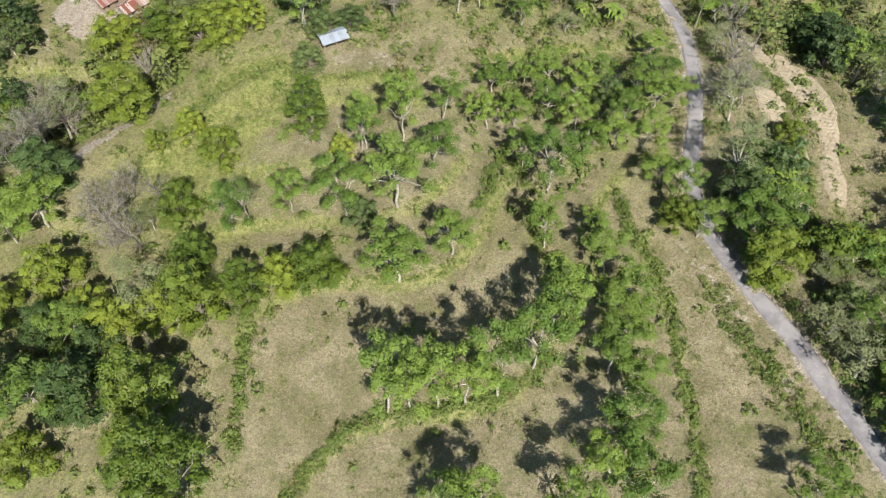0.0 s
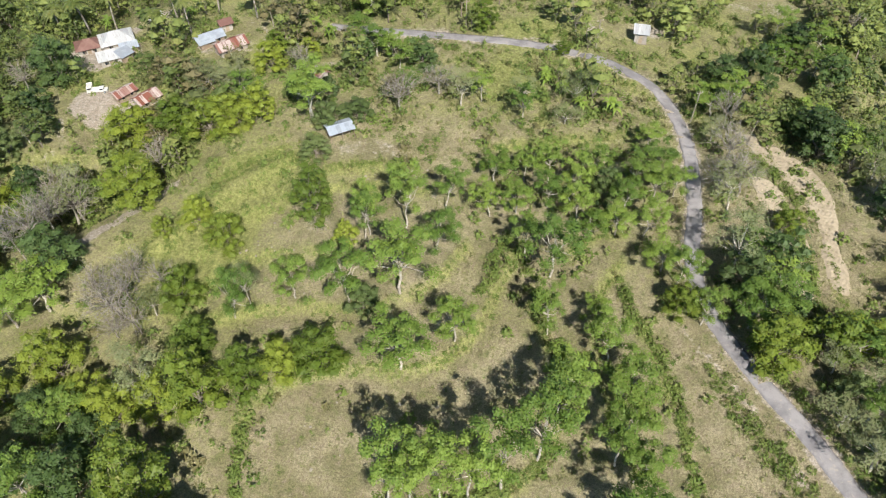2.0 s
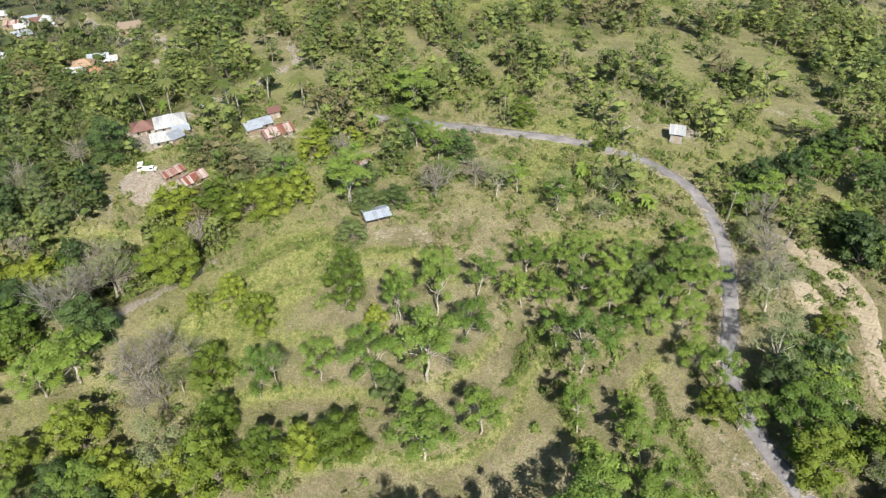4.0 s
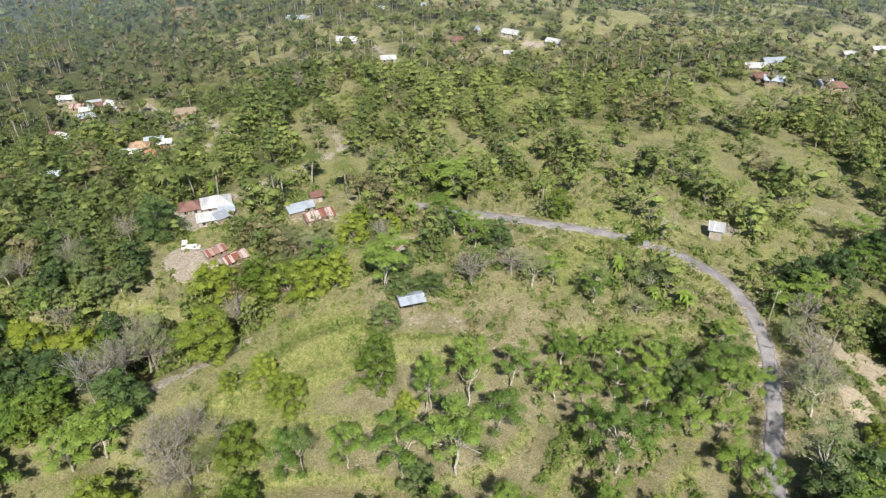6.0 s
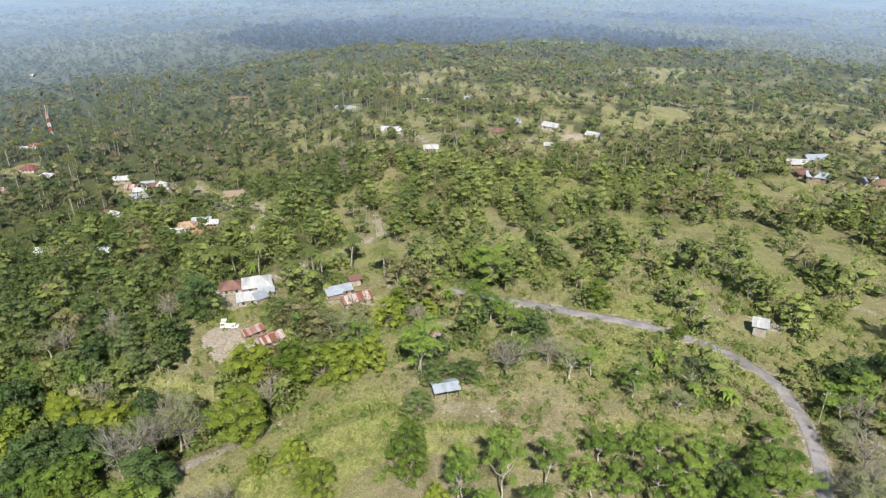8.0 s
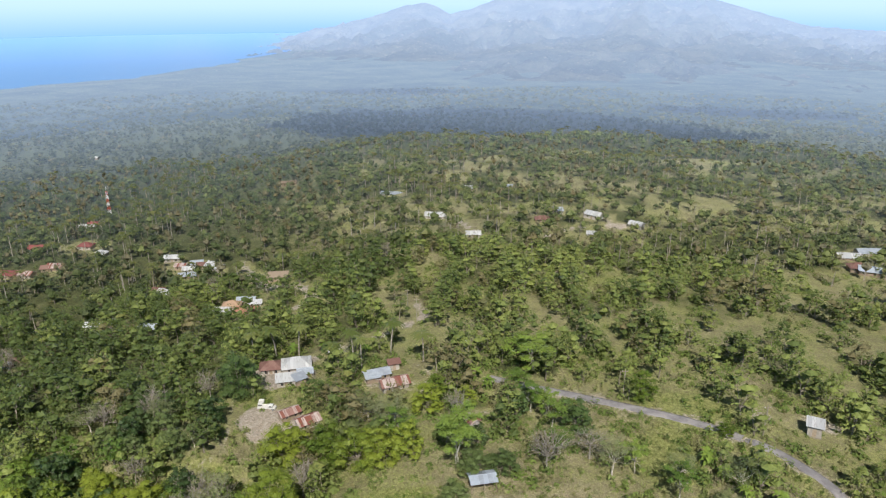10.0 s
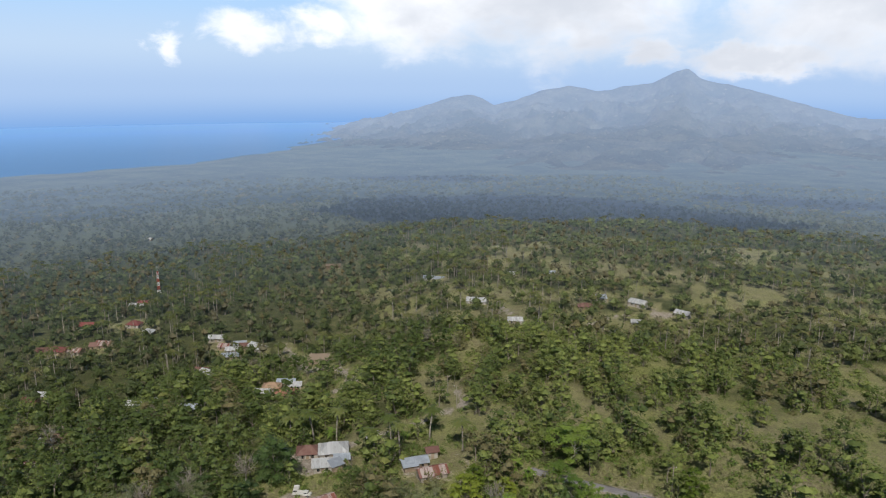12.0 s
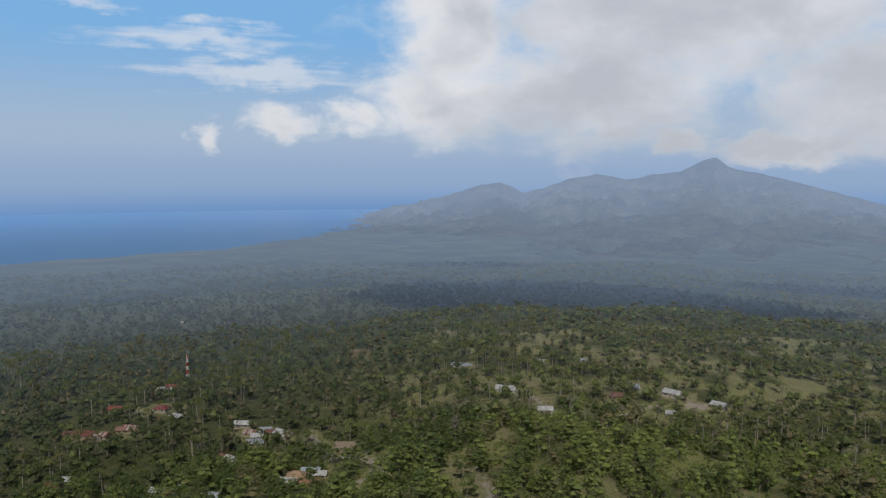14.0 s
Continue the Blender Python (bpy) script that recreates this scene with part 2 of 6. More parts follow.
def water_material():
    m, N, p = material("sea_water", 0.32)
    pos = place(N).outputs["Position"]
    n = N.noise(pos, 0.004, 6.0, 0.6)
    N.link(N.mix(n, (0.008, 0.04, 0.11), (0.015, 0.06, 0.14)), p.inputs["Base Color"])
    # blue glow painted on the water, rising with distance to fade into haze
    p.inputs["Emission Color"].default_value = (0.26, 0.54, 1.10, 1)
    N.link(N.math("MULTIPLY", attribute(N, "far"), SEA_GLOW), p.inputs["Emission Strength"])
    p.inputs["Specular IOR Level"].default_value = 0.3
    bump(N, p, N.noise(pos, 0.06, 5.0), 0.3, 2.0)
    return m


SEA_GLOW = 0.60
# colour of the emission that stands in for haze on far land
HAZE_GLOW = (0.48, 0.63, 0.90)
M_GROUND, M_ROAD, M_SEA = ground_material(), road_material(), water_material()
M_PLAIN = far_material("plain_haze_glow", (0.025, 0.045, 0.026), (0.085, 0.105, 0.055), (0.24, 0.22, 0.14), HAZE_GLOW, 0.56, 0.008)
M_MOUNT = far_material("mountain_haze_glow", (0.050, 0.070, 0.060), (0.120, 0.130, 0.100), (0.30, 0.28, 0.20), (0.47, 0.61, 0.90), 0.76, 0.006)
M_LEAF = leaf_material("leaf_green", (0.060, 0.112, 0.018), (0.120, 0.190, 0.031), (0.225, 0.305, 0.056))
M_LEAF_FRESH = leaf_material("leaf_yellow_green", (0.052, 0.088, 0.011), (0.118, 0.165, 0.019), (0.235, 0.275, 0.035))
M_LEAF_DARK = leaf_material("leaf_dark", (0.024, 0.046, 0.013), (0.042, 0.074, 0.020), (0.080, 0.125, 0.034))
M_LEAF_MUTED = leaf_material("leaf_dull_green", (0.045, 0.075, 0.022), (0.080, 0.115, 0.034), (0.135, 0.170, 0.058))
M_LEAF_GREY = leaf_material("leaf_grey_green", (0.10, 0.125, 0.048), (0.155, 0.18, 0.078), (0.23, 0.245, 0.12))
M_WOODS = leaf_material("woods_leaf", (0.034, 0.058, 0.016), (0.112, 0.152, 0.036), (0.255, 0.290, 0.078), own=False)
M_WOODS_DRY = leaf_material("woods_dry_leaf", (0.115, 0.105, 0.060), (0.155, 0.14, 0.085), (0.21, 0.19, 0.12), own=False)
M_WOODS_MID = leaf_material("woods_mid_leaf", (0.026, 0.041, 0.015), (0.090, 0.118, 0.036), (0.185, 0.212, 0.064), own=False, air=(HAZE_GLOW, 0.50))
M_WOODS_FAR = leaf_material("woods_far_leaf", (0.026, 0.036, 0.018), (0.072, 0.084, 0.036), (0.145, 0.146, 0.062), own=False, air=(HAZE_GLOW, 0.50))
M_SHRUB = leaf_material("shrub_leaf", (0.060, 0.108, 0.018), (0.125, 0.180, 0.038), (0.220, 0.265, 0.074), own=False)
M_PALM = leaf_material("palm_frond", (0.070, 0.085, 0.022), (0.115, 0.125, 0.040), (0.17, 0.165, 0.065), own=False)
M_FROND = leaf_material("coconut_frond", (0.060, 0.085, 0.018), (0.095, 0.120, 0.030), (0.15, 0.165, 0.050))
M_BARK = bark_material("pale_bark", (0.30, 0.27, 0.22), (0.50, 0.46, 0.40))
M_BARK_DARK = bark_material("grey_bark", (0.16, 0.135, 0.11), (0.30, 0.26, 0.21))
M_TWIG = bark_material("grey_twigs", (0.20, 0.175, 0.145), (0.36, 0.325, 0.28))
M_GRASS = leaf_material("grass_blades", (0.115, 0.155, 0.034), (0.195, 0.21, 0.072), (0.30, 0.275, 0.135), own=False)
M_SOIL = plain_material("dry_soil", (0.385, 0.330, 0.245), (0.29, 0.245, 0.175), 0.95, 0.0, 0.8, 0.06)
M_ZINC = plain_material("zinc_sheet", (0.40, 0.45, 0.52), (0.29, 0.32, 0.37), 0.42, 0.25, 0.7)
M_WHITE_ROOF = sheet_material("whitish_roof", ((0.52, 0.53, 0.54), (0.40, 0.41, 0.43), (0.30, 0.29, 0.28)), 0.5, 0.15)
M_RUST = sheet_material("rusty_sheet", ((0.20, 0.075, 0.055), (0.42, 0.36, 0.34), (0.13, 0.055, 0.042)), 0.7, 0.1)
M_BROWN_ROOF = plain_material("brown_roof", (0.15, 0.080, 0.068), (0.22, 0.135, 0.115), 0.75, 0.0, 0.6)
M_ORANGE_ROOF = plain_material("orange_roof", (0.36, 0.18, 0.125), (0.29, 0.15, 0.11), 0.75, 0.0, 0.6)
M_CLAY_ROOF = plain_material("clay_roof", (0.36, 0.25, 0.17), (0.27, 0.19, 0.135), 0.85, 0.0, 0.6)
M_RED_ROOF = plain_material("red_roof", (0.22, 0.075, 0.070), (0.16, 0.062, 0.060), 0.6, 0.0, 0.6)
M_WALL = plain_material("limewashed_wall", (0.40, 0.375, 0.34), (0.26, 0.23, 0.20), 0.9, 0.0, 0.9)
M_WALL_TAN = plain_material("tan_wall", (0.30, 0.235, 0.175), (0.21, 0.16, 0.12), 0.9, 0.0, 0.9)
M_WOOD = plain_material("grey_timber", (0.24, 0.185, 0.13), (0.36, 0.29, 0.22), 0.85, 0.0, 2.0)
M_GLASS = plain_material("dark_pane", (0.035, 0.04, 0.045), (0.02, 0.025, 0.03), 0.15, 0.0, 1.0)
M_STONE = plain_material("field_stone", (0.34, 0.30, 0.24), (0.22, 0.195, 0.155), 0.95, 0.0, 1.5, 0.08)
M_MAST_RED = plain_material("mast_red", (0.42, 0.08, 0.045), (0.32, 0.07, 0.05), 0.5)
M_MAST_WHITE = plain_material("mast_white", (0.62, 0.62, 0.60), (0.5, 0.5, 0.48), 0.5)
M_RUBBER = plain_material("tyre_rubber", (0.02, 0.02, 0.02), (0.035, 0.033, 0.03), 0.9)
M_CAR = plain_material("white_car_paint", (0.60, 0.60, 0.58), (0.5, 0.49, 0.46), 0.3)
M_CLOUD = plain_material("cloud_vapour", (0.9, 0.9, 0.9), (0.85, 0.85, 0.87), 1.0, 0.0, 0.01)
# ---------------------------------------------------------------- the lie of the land
# The drone hangs at (0, 0, 100); y runs ahead from it, x to its right.  z = 0 is the ground by the open shed.
EYE_HEIGHT = 100.0
SEA_LEVEL = -166.0


def smooth(a, b, v):
    u = np.clip((v - a) / (b - a), 0.0, 1.0)
    return u * u * (3 - 2 * u)


def wave(x, y, size, seed):
    """Smooth rolling noise of about -1 to 1, from a few crossed sine waves."""
    rng = np.random.RandomState(seed)
    total = 0.0
    for k in range(6):
        a = rng.uniform(0, 2 * np.pi)
        f = 2 * np.pi / (size * rng.uniform(0.6, 1.6))
        total = total + np.sin((x * np.cos(a) + y * np.sin(a)) * f + rng.uniform(0, 6.28)) * rng.uniform(0.6, 1.0)
    return total / 3.2


def near_line(x, y, line):
    """Signed distance from points to a broken line (left of its direction is positive), and how far along it they lie, 0 to 1."""
    x, y = np.asarray(x, float), np.asarray(y, float)
    best, side, along = np.full(x.shape, 1e9), np.zeros(x.shape), np.zeros(x.shape)
    n = len(line) - 1
    for k in range(n):
        (ax, ay), (bx, by) = line[k], line[k + 1]
        ex, ey = bx - ax, by - ay
        q = ex * ex + ey * ey
        u = np.clip(((x - ax) * ex + (y - ay) * ey) / q, 0, 1)
        d = np.hypot(x - ax - u * ex, y - ay - u * ey)
        closer = d < best
        side = np.where(closer, np.sign(ex * (y - ay) - ey * (x - ax)), side)
        along = np.where(closer, (k + u) / n, along)
        best = np.where(closer, d, best)
    return best * side, best, along


def rounded(line, times=2):
    """A broken line with its corners cut smooth."""
    for _ in range(times):
        out = [line[0]]
        for (ax, ay), (bx, by) in zip(line, line[1:]):
            out += [(0.75 * ax + 0.25 * bx, 0.75 * ay + 0.25 * by), (0.25 * ax + 0.75 * bx, 0.25 * ay + 0.75 * by)]
        line = out + [line[-1]]
    return line


def land(x, y):
    """Height of the ground without the terraces' steps."""
    x, y = np.asarray(x, float), np.asarray(y, float)
    r = np.hypot(x, y)
    # the spur falls gently away into the distance, then drops to the coastal plain
    ahead = np.interp(r, [0, 45, 80, 130, 180, 240, 330, 450, 600, 720, 900, 1150, 1700, 2300, 2600, 3200],
                      [-14, -9, -4, 0, -1, -6, -18, -30, -38, -44, -84, -108, -139, -158, -162, -163])
    left = np.interp(r, [0, 45, 80, 130, 180, 240, 330, 450, 600, 720, 900, 1150, 1700, 2300, 2600, 3200],
                     [-14, -9, -4, -2, -5, -14, -32, -44, -56, -68, -88, -108, -140, -159, -162, -163])
    az = np.degrees(np.arctan2(-x, np.maximum(y, 1e-6)))
    w = smooth(14, 34, az)
    z = ahead * (1 - w) + left * w
    # the gully beside the spur, the low ground under the drone's left and the side valley beyond the ploughed plots
    d, _, u = near_line(x, y, GULLY)
    z = z - 9 * np.exp(-((d - 15) / 11) ** 2) * smooth(0, 0.15, u) * (1 - smooth(0.8, 1, u))
    z = z - 5 * smooth(34, 70, -x) * (1 - smooth(78, 96, y)) * smooth(-60, 20, y)
    d, _, u = near_line(x, y, BROW)
    z = z - 15 * smooth(0, 45, -d) * (1 - smooth(230, 330, r))
    d, _, u = near_line(x, y, COAST)
    z = np.where(r > 1200, np.minimum(z, SEA_LEVEL + np.clip(-d * 0.04, -30, 300)), z)
    inland = (r > 1200) & (d < -60)
    far = smooth(60, 400, r)
    z = z + wave(x, y, 60, 3) * (0.5 + 1.2 * far) + wave(x, y, 170, 5) * 4.5 * far * (1 - smooth(700, 1300, r))
    z = z + wave(x, y, 700, 9) * 7 * smooth(300, 900, r) * (1 - smooth(1900, 2500, r))
    return np.where(inland, np.maximum(z, SEA_LEVEL + 2.5), z)


# edge of the gully (which lies beyond it), the brow beyond the ploughed plots, and the shore with the sea on its left
GULLY = [(-125.9, 79.9), (-82.8, 90.3), (-72.0, 95.8), (-60.7, 107.1), (-50.0, 120.4), (-58.1, 135.8), (-81.0, 151.2)]
BROW = [(88.0, 40.0), (85.4, 71.0), (85.9, 95.8), (84.4, 113.0), (78.5, 131.4), (99.1, 178.5), (136.5, 247.0)]
COAST = [(-2300, 300), (-1880, 1440), (-1540, 2000), (-1490, 2500), (-1560, 3600), (-1500, 5200)]

# ---------------------------------------------------------------- lines of the plan: terraces, road, tracks, plots
TERRACES = [
    [(-33.8, 55.5), (-32.4, 59.7), (-28.1, 63.4), (-22.3, 66.3), (-14.2, 66.6), (-8.4, 66.0), (-3.4, 67.2), (1.6, 69.7), (5.8, 74.4), (8.5, 80.4), (11.5, 86.9), (13.5, 92.8)],
    [(-24.3, 30.4), (-19.9, 36.4), (-15.7, 39.4), (-9.5, 42.7), (-2.2, 43.1), (6.1, 44.5), (11.7, 47.4), (15.2, 50.7), (19.5, 57.2), (20.1, 64.6), (18.1, 71.5), (15.3, 80.2)],
    [(26.4, 24.4), (30.9, 38.1), (31.1, 46.2), (28.6, 56.1), (26.6, 64.6), (26.1, 70.2), (27.5, 81.2), (33.6, 89.4)],
    [(39.0, 24.4), (39.4, 38.7), (38.9, 47.0), (38.8, 55.5), (37.3, 65.0), (34.7, 75.2)],
    [(-47.9, 75.3), (-40.7, 77.1), (-30.5, 78.6), (-20.3, 78.4), (-9.1, 79.9), (-1.0, 85.0), (4.1, 93.6)],
    [(-48.9, 89.3), (-41.8, 97.7), (-33.7, 103.7), (-25.6, 108.0), (-14.3, 109.0), (-4.1, 107.9)],
    [(-59.1, 89.4), (-52.8, 95.3), (-44.0, 105.2), (-36.8, 111.0), (-30.8, 117.5)],
    [(-50.9, 79.3), (-44.8, 85.4), (-35.7, 90.5), (-26.4, 91.2), (-19.4, 92.5)],
    [(-31.9, 117.8), (-45.1, 110.9), (-54.3, 101.4), (-59.1, 91.4), (-60.2, 82.4)],
    [(-26.6, 112.0), (-17.5, 113.2), (-9.4, 113.4)],
    [(11.0, 121.0), (24.6, 123.0), (35.9, 122.7), (47.8, 126.4)],
    [(14.4, 152.4), (21.2, 145.1), (23.2, 136.7), (21.8, 128.0)],
    [(31.8, 154.4), (41.9, 144.9), (49.0, 137.9)],
]
TERRACES = [rounded(t, 1) for t in TERRACES]
ROAD = rounded([(78.0, 0.0), (69.7, 24.3), (64.1, 38.6), (61.1, 45.4), (57.6, 54.3), (53.1, 62.8), (48.9, 72.7), (46.6, 81.2), (47.3, 91.6), (50.3, 101.1), (52.4, 113.9), (53.2, 127.5),
                (51.2, 140.6), (42.9, 150.6), (31.1, 157.6), (16.9, 162.2), (1.8, 165.4), (-12.4, 168.0), (-24.5, 169.0), (-30.7, 170.6)])
TRACKS = [
    (rounded([(-80.6, 88.6), (-73.8, 94.0), (-68.1, 100.3), (-63.0, 105.9), (-57.7, 112.3)]), 1.5),
    (rounded([(42.5, 73.6), (47.6, 64.1), (52.2, 54.6), (55.2, 45.7), (56.7, 38.5)]), 0.55),
    (rounded([(-96.7, 146.9), (-91.3, 136.7), (-87.9, 129.1), (-87.0, 121.1), (-93.6, 116.3)]), 0.7),
    (rounded([(-185.8, 306.4), (-159.4, 274.6), (-142.9, 250.4), (-133.6, 254.6), (-120.9, 244.5), (-109.5, 229.9), (-114.7, 222.9)]), 2.5),
    (rounded([(-94.9, 397.3), (-77.3, 349.4), (-65.7, 335.7)]), 1.8),
    (rounded([(-34.8, 345.2), (-23.2, 383.1), (-13.7, 398.4), (12.0, 404.1)]), 1.6),
    (rounded([(-87.8, 177.1), (-81.5, 183.1), (-74.6, 191.7), (-66.4, 201.9), (-60.3, 210.3), (-64.4, 221.7), (-71.6, 225.7)]), 1.5),
    (rounded([(-11.4, 116.5), (-6.3, 113.3), (-3.1, 108.0), (-1.0, 103.9)]), 0.5),
    (rounded([(27.3, 121.2), (37.5, 122.5), (49.9, 125.4)]), 0.7),
    (rounded([(-0.9, 165.1), (-5.1, 157.8), (-8.2, 150.6), (-6.2, 144.3)]), 0.7),
    (rounded([(38.1, 167.9), (48.4, 168.8), (56.6, 167.7)]), 1.0),
    (rounded([(-60.7, 176.4), (-50.2, 173.8), (-45.1, 163.4), (-47.2, 150.9)]), 0.8),
]
# bare yards and worn patches: middle, half sizes
BARE = [(-80.7, 139.0, 9, 5.5), (-89.8, 163.5, 9, 7), (-16.5, 119.0, 7, 3.2), (-56.4, 162.4, 8, 6), (-28.7, 151.8, 4, 3), (-160.5, 292.0, 9, 6), (-106.7, 388.3, 10, 5), (52.5, 168.8, 5, 2),
        (-209.3, 297.9, 14, 8), (-297.7, 324.5, 14, 8), (-145.8, 232.8, 8, 5), (117.4, 365.3, 10, 8), (-11.5, 415.4, 9, 5), (89.1, 184.5, 12, 6), (-25.5, 98.7, 3, 4), (-47.8, 62.9, 5, 8)]
# open meadows between the trees: middle, half sizes
MEADOWS = [(3, 271, 13, 13), (-3, 178, 10, 10), (16, 177, 12, 10), (36, 181, 10, 9), (64, 233, 13, 16), (88, 233, 13, 18), (42, 223, 8, 12), (18, 231, 11, 14), (91, 214, 12, 14),
           (-3, 213, 7, 10), (17, 403, 7, 6), (55, 622, 30, 24), (-56, 189, 7, 8), (68, 158, 10, 11), (43, 175, 10, 8), (62, 199, 11, 11), (-48.1, 169.6, 8, 9)]
MEADOWS += [(-17.5, 119.6, 12, 9), (-1.2, 125.5, 16, 12), (11.2, 137.9, 16, 12), (73.0, 269.8, 14, 12), (-86.1, 140.7, 14, 8)]
# swards of fresh green grass
GRASSY = [(-91, 118, 8, 4), (-91, 150, 5, 4), (-68, 145, 8, 4), (-50, 155, 5, 6), (15, 144, 7, 12), (23, 168, 12, 6), (3, 269, 12, 11), (-39, 112, 9, 7), (-45, 96, 7, 8)]
# weedy hedges along the terrace edges
HEDGES = [
    [(38.6, 28.7), (39.4, 37.6), (39.7, 44.6), (38.9, 52.1), (39.3, 60.0), (36.9, 71.4), (33.8, 78.6), (33.0, 85.9)],
    [(-24.2, 30.3), (-20.8, 35.1), (-16.3, 40.1), (-12.9, 42.3), (-7.5, 43.2), (0.6, 44.6), (8.9, 46.3), (13.6, 49.1), (18.2, 53.8)],
    [(-33.6, 59.8), (-32.9, 52.1), (-33.0, 44.6), (-32.6, 37.6)],
    [(6.2, 81.5), (8.4, 85.6), (10.0, 91.0), (12.5, 96.6)],
    [(19.4, 57.6), (21.2, 62.7), (20.8, 70.2), (18.3, 75.0), (17.4, 79.5), (16.6, 86.0), (13.4, 92.6)],
    [(68.0, 103.7), (68.7, 92.0), (67.2, 78.9), (66.5, 72.9)],
    [(65.6, 119.0), (69.6, 110.0), (71.4, 102.1)],
]
VERGES = [
    [(45.5, 65.7), (49.3, 56.1), (53.0, 48.2), (55.9, 40.8), (58.7, 33.9), (60.6, 28.2)],
    [(54.9, 67.4), (58.0, 58.6), (60.6, 51.5), (63.1, 44.9), (65.2, 37.8)],
]
LOW_HEDGES = [
    [(-27.8, 66.0), (-22.0, 66.4), (-16.1, 67.0), (-8.2, 66.8), (-2.3, 67.6), (1.7, 70.2)],
    [(-24.9, 113.2), (-16.8, 114.1), (-9.8, 114.5)],
    [(23.6, 91.1), (28.4, 95.3), (35.2, 96.7)],
    [(-48.4, 69.3), (-48.8, 87.6), (-40.8, 100.6), (-32.3, 105.9)],
    [(-55.9, 77.6), (-53.9, 91.6), (-51.2, 107.4), (-41.8, 115.7), (-33.9, 119.9)],
    [(73.3, 93.2), (71.9, 81.3), (71.5, 76.3)],
]


def off(x, y, line, reach=12.0):
    """Distance to a line, worked out only near it."""
    px, py = [p[0] for p in line], [p[1] for p in line]
    d = np.full(np.shape(x), 1e3)
    k = (x > min(px) - reach) & (x < max(px) + reach) & (y > min(py) - reach) & (y < max(py) + reach)
    d[k] = near_line(x[k], y[k], line)[1]
    return d


def step_at(x, y):
    z = np.zeros(np.shape(x))
    for k, line in enumerate(TERRACES):
        px, py = [p[0] for p in line], [p[1] for p in line]
        m = (x > min(px) - 20) & (x < max(px) + 20) & (y > min(py) - 20) & (y < max(py) + 20)
        if m.any():
            d, a, u = near_line(x[m], y[m], line)
            z[m] += (0.75 if k < 4 else 0.7) * np.tanh(d / 0.45) * np.exp(-a / 6.0) * smooth(0, 0.06, u) * (1 - smooth(0.94, 1, u))
    return z


def ground_z(x, y):
    """Height of the ground with its terraces; numbers or arrays."""
    one = np.ndim(x) == 0
    x, y = np.atleast_1d(np.asarray(x, float)), np.atleast_1d(np.asarray(y, float))
    z = np.array(land(x, y))
    close = (np.hypot(x, y) < 160)
    if close.any():
        z[close] += step_at(x[close], y[close])
    return float(z[0]) if one else z


def ovals(x, y, spots):
    v = np.zeros(np.shape(x))
    for cx, cy, rx, ry in spots:
        v = np.maximum(v, 1.3 - np.hypot((x - cx) / rx, (y - cy) / ry))
    return np.clip(v * 2, 0, 1)


# houses: x, y, length, depth, wall height, turn, roof form, roof, wall
HOUSES = [
    (-95.2, 166.5, 6, 5, 2.7, 25, "hip", "brown", "lime"), (-88.1, 168.7, 8.2, 6.5, 3.2, 27, "hip", "white", "lime"),
    (-86.0, 157.9, 5.2, 3.2, 2.3, 27, "shed", "white", "lime"), (-83.2, 164.1, 4, 3, 2.3, 27, "gable", "zinc", "tan"),
    (-82.5, 159.2, 3, 2.4, 2.1, 53, "shed", "zinc", "tan"), (-77.7, 142.6, 5, 3, 2.1, 51, "gable", "rust", "tan"),
    (-71.8, 140.9, 5.6, 3.8, 2.3, 49, "gable", "rust", "lime"), (-61.3, 165.2, 6, 3.6, 2.4, 35, "gable", "zinc", "tan"),
    (-55.1, 160.4, 7.6, 4.6, 2.4, 37, "gable", "rust", "lime"), (-58.8, 171.1, 3, 2.8, 2.8, 33, "gable", "brown", "lime"),
    (-80.8, 180.2, 3.2, 2.4, 2.1, 33, "shed", "white", "tan"), (-30.4, 145.7, 3.6, 2.6, 2, -42, "gable", "rust", "lime"),
    (50.2, 163.5, 3.2, 3, 3, -12, "shed", "white", "lime"), (-62.3, 163.0, 3.6, 2.6, 2, 35, "shed", "zinc", "tan"),
]
FAR_HOUSES = [
    (-146.0, 229.4, 7, 5.5, 2.7, 20, "hip", "clay", "lime"), (-135.0, 221.2, 8, 6, 2.7, 15, "hip", "orange", "lime"),
    (-136.0, 230.1, 5, 3.6, 2.5, 25, "gable", "white", "lime"), (-145.8, 222.3, 6, 4, 2.4, 15, "gable", "white", "lime"),
    (-143.0, 235.5, 7, 4, 2.5, 20, "gable", "zinc", "tan"), (-228.5, 308.2, 8.5, 5, 2.6, 20, "gable", "white", "lime"),
    (-209.1, 300.9, 6, 4.5, 2.6, 30, "gable", "zinc", "lime"), (-206.9, 291.4, 7, 4.5, 2.6, 25, "gable", "white", "lime"),
    (-201.7, 281.4, 8, 4.5, 2.6, 30, "gable", "zinc", "tan"), (-203.2, 298.2, 7, 5, 2.6, 20, "gable", "brown", "tan"),
    (-196.9, 297.9, 9, 6, 2.7, -20, "gable", "white", "lime"), (-214.9, 296.1, 6, 4.5, 2.6, 10, "gable", "rust", "tan"),
    (-192.7, 251.2, 6.5, 4.5, 2.6, -15, "gable", "white", "lime"), (-198.3, 254.9, 6, 4.5, 2.6, 10, "gable", "brown", "lime"),
]
